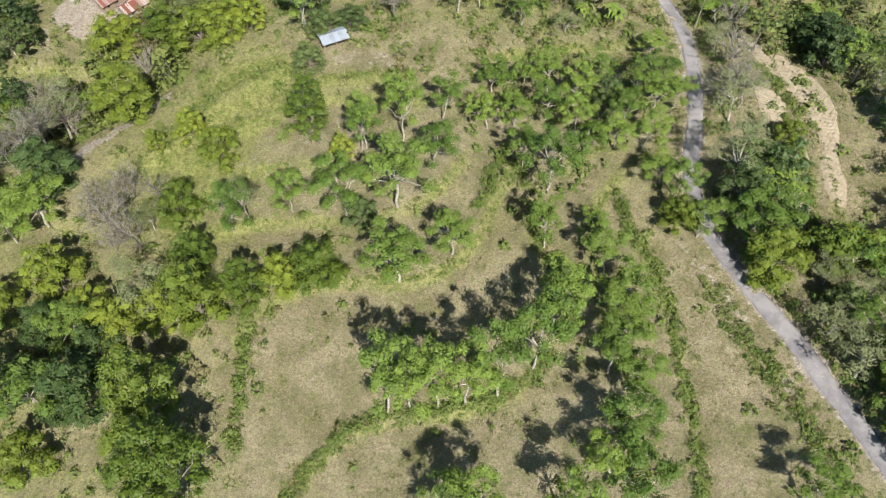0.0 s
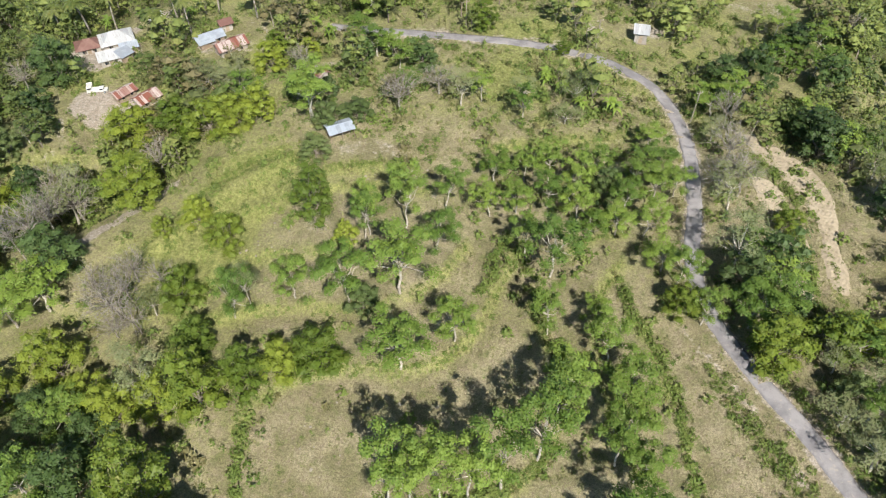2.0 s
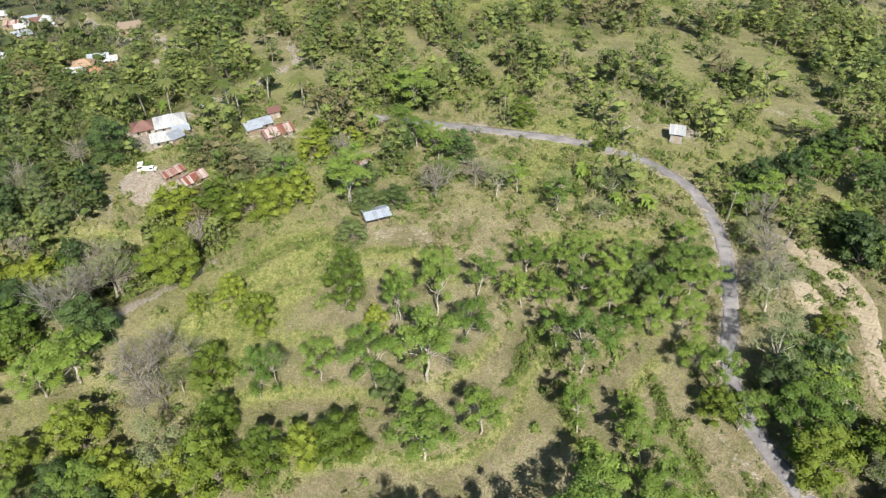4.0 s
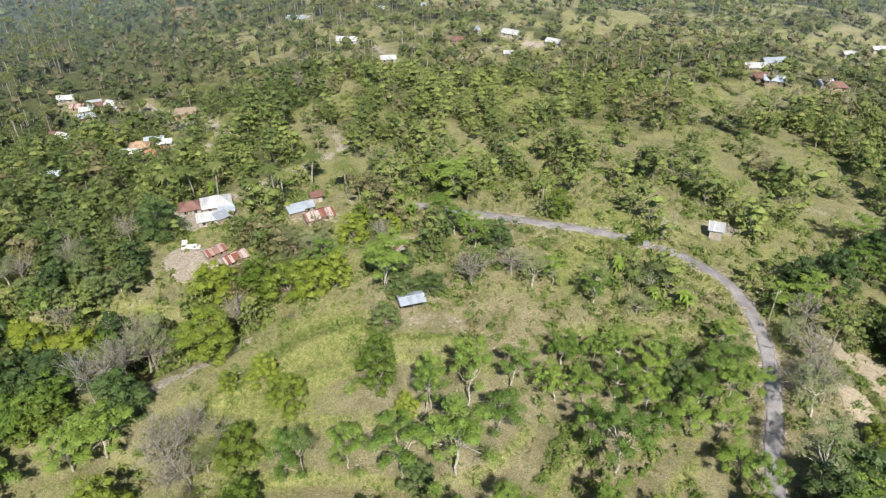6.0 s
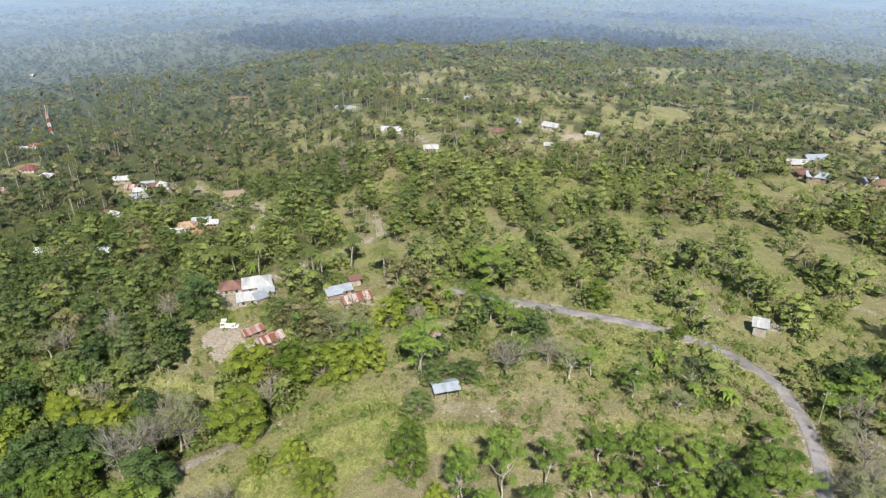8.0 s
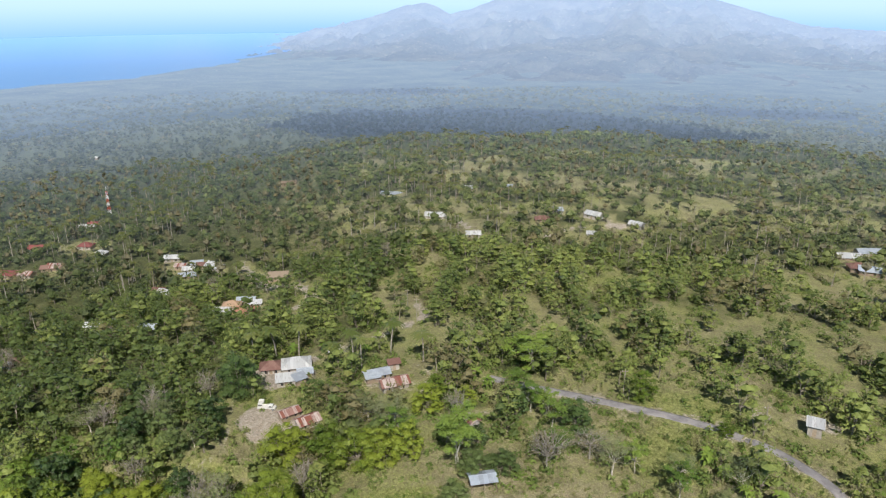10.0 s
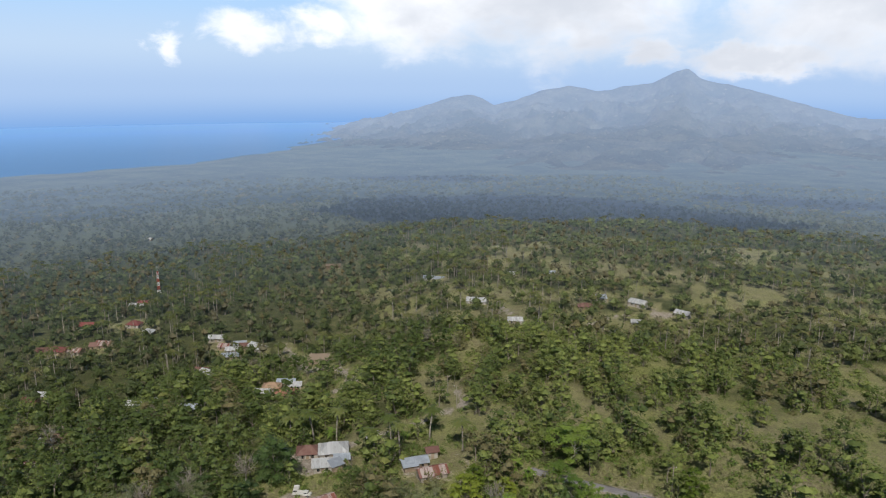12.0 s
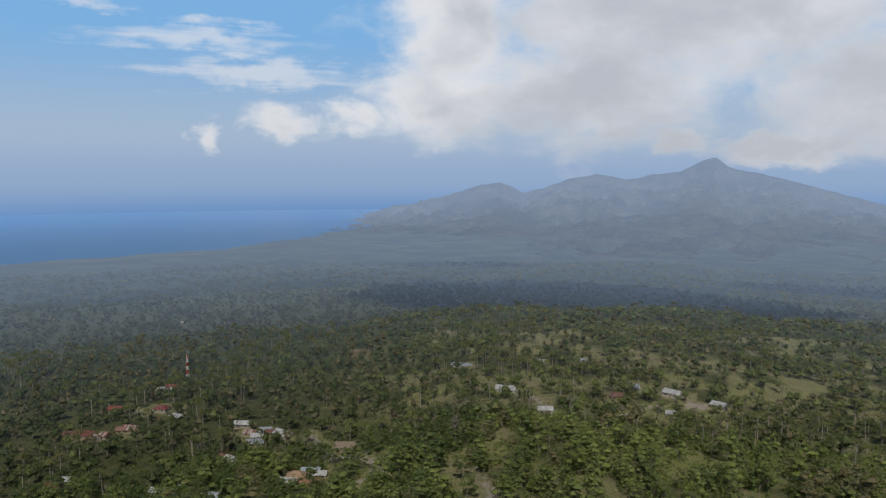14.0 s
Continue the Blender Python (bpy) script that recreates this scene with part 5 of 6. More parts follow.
# ---------------------------------------------------------------- woods
def canopy(seed, lumps, leaves, size, trunk=True):
    """A far tree: a few uneven masses of foliage with ragged leaf clumps about them."""
    r = np.random.RandomState(seed)
    wood, crown = Shape(), Shape()
    wood.tube([(0, 0, -0.4), (r.normal(0, 0.2), r.normal(0, 0.2), 6.0)], (0.2, 0.12), 0, 3)
    tall = r.uniform(0.8, 1.25)
    lobes = [(np.array([r.normal(0, 0.4), r.normal(0, 0.4), 6.2 * tall]), 2.3)]
    for k in range(lumps):
        w = 6.28 * k / lumps + r.normal(0, 0.5)
        d = r.uniform(1.4, 2.6)
        lobes.append((np.array([math.cos(w) * d, math.sin(w) * d, (5.4 + r.uniform(-4.6, 2.6)) * tall]), r.uniform(1.0, 1.8)))
    crown.lump(lobes[0][0] - (0, 0, 1.0), 1.9, r, 0, 5, 3, 1.0, 0.35)
    crown.foliage(lobes, leaves, size, r, 0, inner=0.6)
    if trunk:
        return both(wood, crown)
    v, f, m = crown.tri()
    return v, f, np.ones(len(f), int)


NEAR_SHAPES = [both(*grow(kind, 500 + k, 270, 0.37, far=True, core=0.55)) for k, kind in enumerate(["bushy", "bushy", "broad", "bushy", "column", "bushy"])]
FAR_SHAPES = [canopy(600 + k, 6 + k % 3, 84, 0.49) for k in range(8)]
DRY_SHAPES = [canopy(690 + k, 5, 40, 0.55) for k in range(3)]
CLUMP_SHAPES = [canopy(650 + k, 6, 15, 1.1, False) for k in range(6)]
BARE_SHAPES = [both(*grow("bare", 700 + k, 120, 0.5, far=False)) for k in range(1)]
PALM_SHAPES = [both(*grow_palm(750 + k, 10, True)) for k in range(3)]


def sow(r0, r1, spacing, a0, a1, density):
    """Random spots between two distances and two bearings (to the left), thinned by the density."""
    n = int(math.radians(a1 - a0) * (r1 * r1 - r0 * r0) / 2 / spacing ** 2)
    r = np.sqrt(rng.uniform(r0 * r0, r1 * r1, n))
    a = np.radians(rng.uniform(a0, a1, n))
    x, y = -np.sin(a) * r, np.cos(a) * r
    keep = rng.rand(n) < density(x, y)
    return x[keep], y[keep]


def spots(x, y, w0, w1, h0, h1, tint=None):
    n = len(x)
    size = rng.uniform(0, 1, n) ** 1.5
    left = smooth(2, 44, np.degrees(np.arctan2(-x, y))) * smooth(100, 230, np.hypot(x, y))
    t = np.clip(0.54 - 0.42 * left + 0.3 * wave(x, y, 90, 77) + rng.normal(0, 0.3, n), 0, 1) if tint is None else tint
    if tint is None:
        t = np.where((left > 0.3) & (rng.rand(n) < 0.88), np.maximum(t, 0.16), t)
    return np.stack([x, y, ground_z(x, y) - 0.1, (w0 + (w1 - w0) * size) / 8, (h0 + (h1 - h0) * size) / 8, t], -1)


x, y = sow(60, 300, 5.0, -56, 58, lambda x, y: woods_at(x, y) * ((np.hypot(x, y) < 130) | (np.abs(np.degrees(np.arctan2(-x, y)) - 7) < 48)))
free = np.array([min(math.hypot(a - px, b - py) for px, py in planted) > 3.0 for a, b in zip(x, y)])
x, y = x[free], y[free]
dry = rng.rand(len(x)) < 0.12
spread("woodland", "mixed green woodland on the near slopes", "woods", NEAR_SHAPES, [M_BARK_DARK, M_WOODS], spots(x[~dry], y[~dry], 5.5, 10.5, 4.4, 8.0), rng)
spread("dry_woodland", "grey leafless trees among the woods", "woods", BARE_SHAPES, [M_TWIG, M_WOODS_DRY], spots(x[dry], y[dry], 4, 8, 5, 9)[:9], rng)
x, y = sow(300, 760, 6.7, -42, 54, lambda x, y: np.clip(woods_at(x, y) * 1.25, 0, 1))
kind = rng.rand(len(x)) + 0.25 * wave(x, y, 150, 93)
dry, palm = kind < 0.15, kind > 0.86
leafy = ~(dry | palm)
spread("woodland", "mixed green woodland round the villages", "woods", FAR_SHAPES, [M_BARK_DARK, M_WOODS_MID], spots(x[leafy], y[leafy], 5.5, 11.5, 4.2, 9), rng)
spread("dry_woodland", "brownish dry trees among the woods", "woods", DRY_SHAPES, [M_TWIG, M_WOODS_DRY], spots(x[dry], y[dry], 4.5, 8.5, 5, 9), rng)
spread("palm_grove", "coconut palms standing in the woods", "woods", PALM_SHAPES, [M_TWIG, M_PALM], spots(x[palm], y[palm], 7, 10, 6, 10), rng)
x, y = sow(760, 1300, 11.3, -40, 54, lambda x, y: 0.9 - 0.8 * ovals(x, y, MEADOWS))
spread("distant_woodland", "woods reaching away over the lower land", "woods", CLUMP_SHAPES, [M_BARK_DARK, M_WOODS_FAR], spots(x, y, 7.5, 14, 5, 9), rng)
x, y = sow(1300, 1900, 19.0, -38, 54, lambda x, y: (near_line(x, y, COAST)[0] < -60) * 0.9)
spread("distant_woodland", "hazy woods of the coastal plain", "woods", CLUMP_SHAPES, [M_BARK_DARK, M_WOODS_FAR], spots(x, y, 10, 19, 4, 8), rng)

# ---------------------------------------------------------------- undergrowth
SHRUBS = [shrub_shape(800 + k, 26, 0.26).tri() for k in range(4)] + [shrub_shape(810 + k, 22, 0.22, 1.7).tri() for k in range(3)]
BUSHES = [shrub_shape(830 + k, 46, 0.16).tri() for k in range(4)] + [shrub_shape(840 + k, 44, 0.15, 1.5).tri() for k in range(2)]
TUFTS = [tuft_shape(820 + k, 3).tri() for k in range(5)]


def thick_at(x, y):
    """How thickly shrubs stand, 0 to 1."""
    r = np.hypot(x, y)
    n = 0.5 + 0.5 * wave(x, y, 16, 95) + 0.25 * wave(x, y, 5, 96)
    v = 0.05 + 0.16 * smooth(0.5, 1.0, n)
    d = near_line(x, y, ROAD)[0]
    v = v + 0.75 * smooth(1.5, 4, -d) * smooth(40, 30, -d) * smooth(140, 125, y) * smooth(0.1, 0.5, n + 0.2)     # between the lane and the plots
    v = v + 0.40 * ovals(x, y, [(28, 100, 22, 12), (14, 90, 8, 8), (-60, 55, 20, 22)])
    v = v + 0.30 * smooth(-42, -52, x) * smooth(0.3, 0.8, n)
    v = v + 0.75 * smooth(104, 118, y) * smooth(0.2, 0.75, n) + 0.28 * smooth(-20, -34, x) * smooth(0.2, 0.7, n)
    v = v + 0.6 * smooth(4, 9, -near_line(x, y, BROW)[0]) + 0.5 * smooth(4, 8, near_line(x, y, GULLY)[0]) * (x < -40)
    v = v + 0.5 * smooth(5, 2.2, off(x, y, ROAD)) * smooth(0.3, 0.7, n)
    v = v * smooth(1.7, 2.5, off(x, y, ROAD)) * (1 - ovals(x, y, BARE))
    for line, half in TRACKS:
        v = v * smooth(half * 0.6, half + 1.0, off(x, y, line))
    for corners, _ in PLOTS:
        cx, cy = np.mean([p[0] for p in corners]), np.mean([p[1] for p in corners])
        v = v * np.where(off(x, y, corners + corners[:1]) < 2.0, 0.15, 1)
    return np.clip(v, 0, 1)


def along(lines, every, wide):
    """Spots strewn along the terrace edges."""
    xs, ys = [], []
    for line in lines:
        for (ax, ay), (bx, by) in zip(line, line[1:]):
            n = max(1, int(math.hypot(bx - ax, by - ay) / every))
            for _ in range(n):
                u = rng.rand()
                xs.append(ax + (bx - ax) * u + rng.normal(0, wide)), ys.append(ay + (by - ay) * u + rng.normal(0, wide))
    return np.array(xs), np.array(ys)


def low(x, y, w0, w1, tint):
    n = len(x)
    w = w0 + (w1 - w0) * rng.rand(n) ** 2
    return np.stack([x, y, ground_z(x, y) - 0.05, w, w * rng.uniform(0.7, 1.15, n), np.clip(tint + rng.normal(0, 0.25, n), 0, 1)], -1)


x, y = sow(28, 190, 1.75, -66, 66, thick_at)
spread("undergrowth", "loose green shrubs and weeds on the slope", "shrubs", SHRUBS, [M_SHRUB], low(x, y, 0.35, 1.9, 0.55), rng)
x, y = sow(190, 345, 2.9, -36, 46, lambda x, y: np.clip(0.10 + 0.45 * woods_at(x, y) + 0.4 * smooth(0.0, 0.8, wave(x, y, 22, 101)), 0, 1) * house_room(x, y) * (1 - ovals(x, y, BARE)))
spread("undergrowth", "bushes scattered over the open slopes", "shrubs", BUSHES, [M_SHRUB], low(x, y, 0.8, 3.0, 0.45), rng)
x, y = sow(96, 200, 2.7, -36, 52, lambda x, y: np.clip(woods_at(x, y) * 0.9 + 0.75 * smooth(102, 112, y) * smooth(-40, -28, x) * smooth(60, 48, x) * smooth(-0.45, 0.25, wave(x, y, 14, 103)), 0, 1) * house_room(x, y)
           * (1 - ovals(x, y, BARE)) * (1 - 0.8 * ovals(x, y, MEADOWS[:9])) * smooth(2.0, 3.5, off(x, y, ROAD)) * smooth(1.5, 3.0, off(x, y, TRACKS[0][0])))
spread("undergrowth", "rough bushes and brushwood between the trees", "shrubs", BUSHES, [M_SHRUB], low(x, y, 0.9, 3.0, 0.36), rng)
xs, ys = [], []
for corners, turn in PLOTS:
    for _ in range(330):
        w = rng.dirichlet(np.ones(len(corners)) * 0.5)
        xs.append(sum(a * p[0] for a, p in zip(w, corners))), ys.append(sum(a * p[1] for a, p in zip(w, corners)))
spread("stubble", "dry stubble and weeds on the tilled plots", "grass", SHRUBS[:4], [M_SHRUB], low(np.array(xs), np.array(ys), 0.12, 0.42, 0.3), rng)
x, y = along(HEDGES, 0.2, 0.65)
spread("hedge", "leafy green hedges along the terrace edges", "hedge", BUSHES, [M_SHRUB], low(x, y, 0.55, 1.7, 0.5), rng)
x, y = along(VERGES, 0.1, 1.3)
clear = off(x, y, ROAD) > 2.5
spread("verge_growth", "rank bushes and weeds on the lane's verges", "shrubs", BUSHES, [M_SHRUB], low(x[clear], y[clear], 0.35, 1.3, 0.5), rng)
x, y = along(LOW_HEDGES, 0.2, 0.5)
spread("hedge_growth", "low weeds along the terrace edges", "shrubs", SHRUBS, [M_SHRUB], low(x, y, 0.25, 0.8, 0.65), rng)
x, y = along(TERRACES, 0.3, 0.5)
spread("hedge_growth", "leafy weeds along the terrace edges", "shrubs", SHRUBS, [M_SHRUB], low(x, y, 0.25, 0.85, 0.5), rng)
x, y = sow(26, 150, 0.72, -64, 66, lambda x, y: 0.75 * smooth(-0.3, 0.5, wave(x, y, 9, 97) + 0.6 * wave(x, y, 2.5, 98)) * (off(x, y, ROAD) > 1.8) * (1 - ovals(x, y, BARE)))
spread("grass_tufts", "rough grass in dry and green tufts", "grass", TUFTS, [M_GRASS], low(x, y, 0.6, 1.3, 0.5), rng)
x, y = sow(60, 190, 1.5, -50, 52, lambda x, y: 0.8 * smooth(98, 114, y) * smooth(-0.2, 0.5, wave(x, y, 12, 99)) * (off(x, y, ROAD) > 1.8) * (1 - ovals(x, y, BARE)))
spread("tall_grass", "tall rough yellow-green grass between the shrubs", "grass", TUFTS, [M_GRASS], low(x, y, 1.3, 2.8, 0.6), rng)


# ---------------------------------------------------------------- clouds that shade the far plain
def cloud(x, y, z, wide, deep, thick, seed):
    bm = bmesh.new()
    bmesh.ops.create_icosphere(bm, subdivisions=4, radius=1.0)
    for v in bm.verts:
        n = v.co.normalized()
        d = 1 + 0.35 * noise.fractal(n * 2.2 + Vector((seed, 0, 0)), 0.9, 2.0, 5)
        v.co = Vector((n.x * d * wide, n.y * d * deep, n.z * d * (thick if n.z > 0 else thick * 0.35)))
    me = bpy.data.meshes.new("cloud")
    bm.to_mesh(me)
    bm.free()
    for p in me.polygons:
        p.use_smooth = True
    me.materials.append(M_CLOUD)
    ob = tagged(new("backdrop_cloud", me), "white cumulus cloud drifting over the land", "cloud", kind="structure")
    ob.location = (x, y, z)


def shade_spot(x, y, height):
    """Where a cloud at that height hangs whose shadow falls on x, y."""
    z = float(land(x, y))
    d = (height - z) / math.tan(radians(SUN_ELEVATION))
    return x - math.sin(radians(SUN_SHADOW_BEARING)) * d, y - math.cos(radians(SUN_SHADOW_BEARING)) * d


cloud(*shade_spot(-180, 1120, 900), 900, 330, 230, 90, 1)
cloud(*shade_spot(230, 1560, 950), 950, 180, 80, 70, 5)
cloud(*shade_spot(-600, 1750, 950), 950, 200, 60, 60, 9)

# ---------------------------------------------------------------- buildings
ROOFS = {"zinc": M_ZINC, "white": M_WHITE_ROOF, "rust": M_RUST, "brown": M_BROWN_ROOF, "orange": M_ORANGE_ROOF, "red": M_RED_ROOF, "tan": M_WALL_TAN, "clay": M_CLAY_ROOF}
WALLS = {"lime": M_WALL, "tan": M_WALL_TAN}
ROOF_WORDS = {"zinc": "grey zinc", "white": "whitish sheet", "rust": "rust-streaked sheet", "brown": "brown", "orange": "orange tiled", "red": "red", "tan": "unfinished flat", "clay": "faded clay tiled"}


def part(name, bm, mat, parent, label="", at=None):
    """Links a bmesh as one mesh object under a thing or a part."""
    me = bpy.data.meshes.new(name)
    bm.to_mesh(me)
    bm.free()
    me.materials.append(mat)
    ob = new(name, me)
    ob.parent = parent
    if at is not None:
        ob.matrix_basis = at
    if label:
        ob["label"] = label
    return ob


def box(bm, x0, y0, z0, x1, y1, z1, bevel=0.0):
    made = bmesh.ops.create_cube(bm, size=1.0)["verts"]
    for v in made:
        v.co = Vector(((x0 + x1) / 2 + v.co.x * (x1 - x0), (y0 + y1) / 2 + v.co.y * (y1 - y0), (z0 + z1) / 2 + v.co.z * (z1 - z0)))
    if bevel:
        edges = {e for v in made for e in v.link_edges}
        bmesh.ops.bevel(bm, geom=list(edges), offset=bevel, segments=1, affect="EDGES")
    return bm


def rod(bm, a, b, r, sides=6):
    a, b = Vector(a), Vector(b)
    m = Matrix.Translation((a + b) / 2) @ (b - a).to_track_quat("Z", "Y").to_matrix().to_4x4()
    bmesh.ops.create_cone(bm, segments=sides, radius1=r, radius2=r, depth=(b - a).length, cap_ends=True, matrix=m)
    return bm


def roof_plane(bm, a, b, c, d, thick=0.06, rib=0.45, high=0.05):
    """A sloping ribbed roof sheet: a-b its eave, d-c its upper edge, with the ribs running up the slope."""
    a, b, c, d = map(Vector, (a, b, c, d))
    n = (b - a).cross(d - a).normalized()
    cols = max(2, int(max((b - a).length, (c - d).length) / rib) * 2)
    rows = []
    for k in range(cols + 1):
        u = k / cols
        lift = n * (high if k % 2 else 0)
        lo, hi = a.lerp(b, u), d.lerp(c, u)
        rows.append([bm.verts.new(p) for p in (lo + lift, hi + lift, hi - n * thick, lo - n * thick)])
    for p, q in zip(rows, rows[1:]):
        for j in range(4):
            bm.faces.new((p[j], q[j], q[(j + 1) % 4], p[(j + 1) % 4]))
    bm.faces.new(rows[0]), bm.faces.new(rows[-1][::-1])


def walls_mesh(w, d, h, gable):
    """Four walls with thickness, with gable ends where the roof has them, and a doorway and window openings left in the front."""
    bm = bmesh.new()
    t = 0.15
    x, y = w / 2, d / 2
    # front wall in piers and panels round a doorway and two windows
    cuts = [-x, -x * 0.62, -x * 0.62 + 0.9, -0.45, 0.45, x * 0.62 - 0.9, x * 0.62, x] if w > 4.4 else [-x, -0.45, 0.45, x]
    for k, (a, b) in enumerate(zip(cuts, cuts[1:])):
        if k % 2 == 0:
            box(bm, a, -y, -0.4, b, -y + t, h)
        elif w > 4.4 and k in (1, 5):
            box(bm, a, -y, -0.4, b, -y + t, h * 0.36), box(bm, a, -y, h * 0.8, b, -y + t, h)
        else:
            box(bm, a, -y, h * 0.82, b, -y + t, h), box(bm, a, -y, -0.4, b, -y + t, 0.05)
    box(bm, -x, y - t, -0.4, x, y, h)
    box(bm, -x, -y + t, -0.4, -x + t, y - t, h), box(bm, x - t, -y + t, -0.4, x, y - t, h)
    if gable:
        for s in (-1, 1):
            v = [bm.verts.new((s * (x - e), yy, zz)) for e in (0, t) for yy, zz in ((-y, h), (y, h), (0, h + gable))]
            bm.faces.new((v[0], v[1], v[2])), bm.faces.new((v[5], v[4], v[3]))
            bm.faces.new((v[0], v[2], v[5], v[3])), bm.faces.new((v[2], v[1], v[4], v[5]))
    return bm


def house(x, y, w, d, h, turn, form, roof, wall, words):
    root = tagged(new("house"), words, "house")
    z = min(ground_z(x + a * w / 2, y + b * d / 2) for a in (-1, 1) for b in (-1, 1)) + 0.12
    root.matrix_basis = pose(x, y, z, 0, 0, turn)
    rise = {"gable": d * 0.24, "hip": d * 0.27, "shed": 0.0, "flat": 0.0}[form]
    part("wall", walls_mesh(w, d, h, rise if form == "gable" else 0), WALLS[wall], root)
    part("floor_slab", box(bmesh.new(), -w / 2 - 0.25, -d / 2 - 0.25, -0.6, w / 2 + 0.25, d / 2 + 0.25, 0.03, 0.03), M_STONE, root, "grey concrete plinth")
    o = 0.55
    X, Y, drop = w / 2 + o, d / 2 + o, o * rise / (d / 2) if rise else 0
    e, top = h - drop + 0.04, h + rise + 0.06
    if form == "gable":
        for s in (-1, 1):
            bm = bmesh.new()
            roof_plane(bm, (-s * X, -s * Y, e), (s * X, -s * Y, e), (s * X, 0, top), (-s * X, 0, top))
            part("roof_slope", bm, ROOFS[roof], root)
        part("ridge_cap", box(bmesh.new(), -X, -0.18, top + 0.02, X, 0.18, top + 0.09, 0.03), ROOFS[roof], root)
    elif form == "hip":
        rx = max(0.3, w / 2 - d / 2 * 0.9)
        corner = [(-X, -Y, e), (X, -Y, e), (X, Y, e), (-X, Y, e)]
        ridge = [(-rx, 0, top), (rx, 0, top)]
        for a, b, c, dd in ((corner[0], corner[1], ridge[1], ridge[0]), (corner[2], corner[3], ridge[0], ridge[1]), (corner[1], corner[2], ridge[1], ridge[1]), (corner[3], corner[0], ridge[0], ridge[0])):
            bm = bmesh.new()
            roof_plane(bm, a, b, c, dd, 0.06, 0.6, 0.04)
            part("roof_slope", bm, ROOFS[roof], root)
        part("ridge_cap", box(bmesh.new(), -rx - 0.2, -0.16, top - 0.02, rx + 0.2, 0.16, top + 0.08, 0.03), ROOFS[roof], root)
    elif form == "shed":
        bm = bmesh.new()
        roof_plane(bm, (-X, -Y, h + 0.02), (X, -Y, h + 0.02), (X, Y, h + 0.75), (-X, Y, h + 0.75))
        part("roof_slope", bm, ROOFS[roof], root)
        part("back_wall", box(bmesh.new(), -w / 2, d / 2 - 0.15, h, w / 2, d / 2, h + 0.62), WALLS[wall], root)
    else:
        part("roof_slab", box(bmesh.new(), -X, -Y, h, X, Y, h + 0.22, 0.04), ROOFS[roof], root)
        for a in (-1, 1):
            for b in (-1, 1):
                part("column_stub", box(bmesh.new(), a * (w / 2 - 0.3) - 0.15, b * (d / 2 - 0.3) - 0.15, h + 0.2, a * (w / 2 - 0.3) + 0.15, b * (d / 2 - 0.3) + 0.15, h + 1.1), M_STONE, root)
    # door and windows in their openings
    part("door", box(bmesh.new(), -0.44, -d / 2 + 0.05, 0.05, 0.44, -d / 2 + 0.1, h * 0.82 - 0.01), M_WOOD, root, "brown plank door")
    if w > 4.4:
        for s in (-1, 1):
            a = s * w / 2 * 0.72
            x0, x1 = min(a, a - s * 0.9), max(a, a - s * 0.9)
            f = bmesh.new()
            for q in ((x0, h * 0.36, x0 + 0.07, h * 0.8), (x1 - 0.07, h * 0.36, x1, h * 0.8), (x0 + 0.07, h * 0.36, x1 - 0.07, h * 0.36 + 0.07), (x0 + 0.07, h * 0.8 - 0.07, x1 - 0.07, h * 0.8)):
                box(f, q[0], -d / 2 - 0.02, q[1], q[2], -d / 2 + 0.09, q[3])
            frame_ob = part("window", f, M_WOOD, root, "dark window in a timber frame")
            part("pane", box(bmesh.new(), x0 + 0.07, -d / 2 + 0.04, h * 0.36 + 0.07, x1 - 0.07, -d / 2 + 0.06, h * 0.8 - 0.07), M_GLASS, frame_ob)
    return root


for k, (x, y, w, d, h, turn, form, roof, wall) in enumerate(HOUSES + FAR_HOUSES):
    walls = "whitewashed" if wall == "lime" else "tan rendered"
    place_words = "in the hilltop hamlet" if k < len(HOUSES) else "among the village trees"
    house(x, y, w * 0.95, d * 0.95, h * 0.95, turn, form, roof, wall, "%s house with a %s roof %s" % (walls, ROOF_WORDS[roof], place_words))


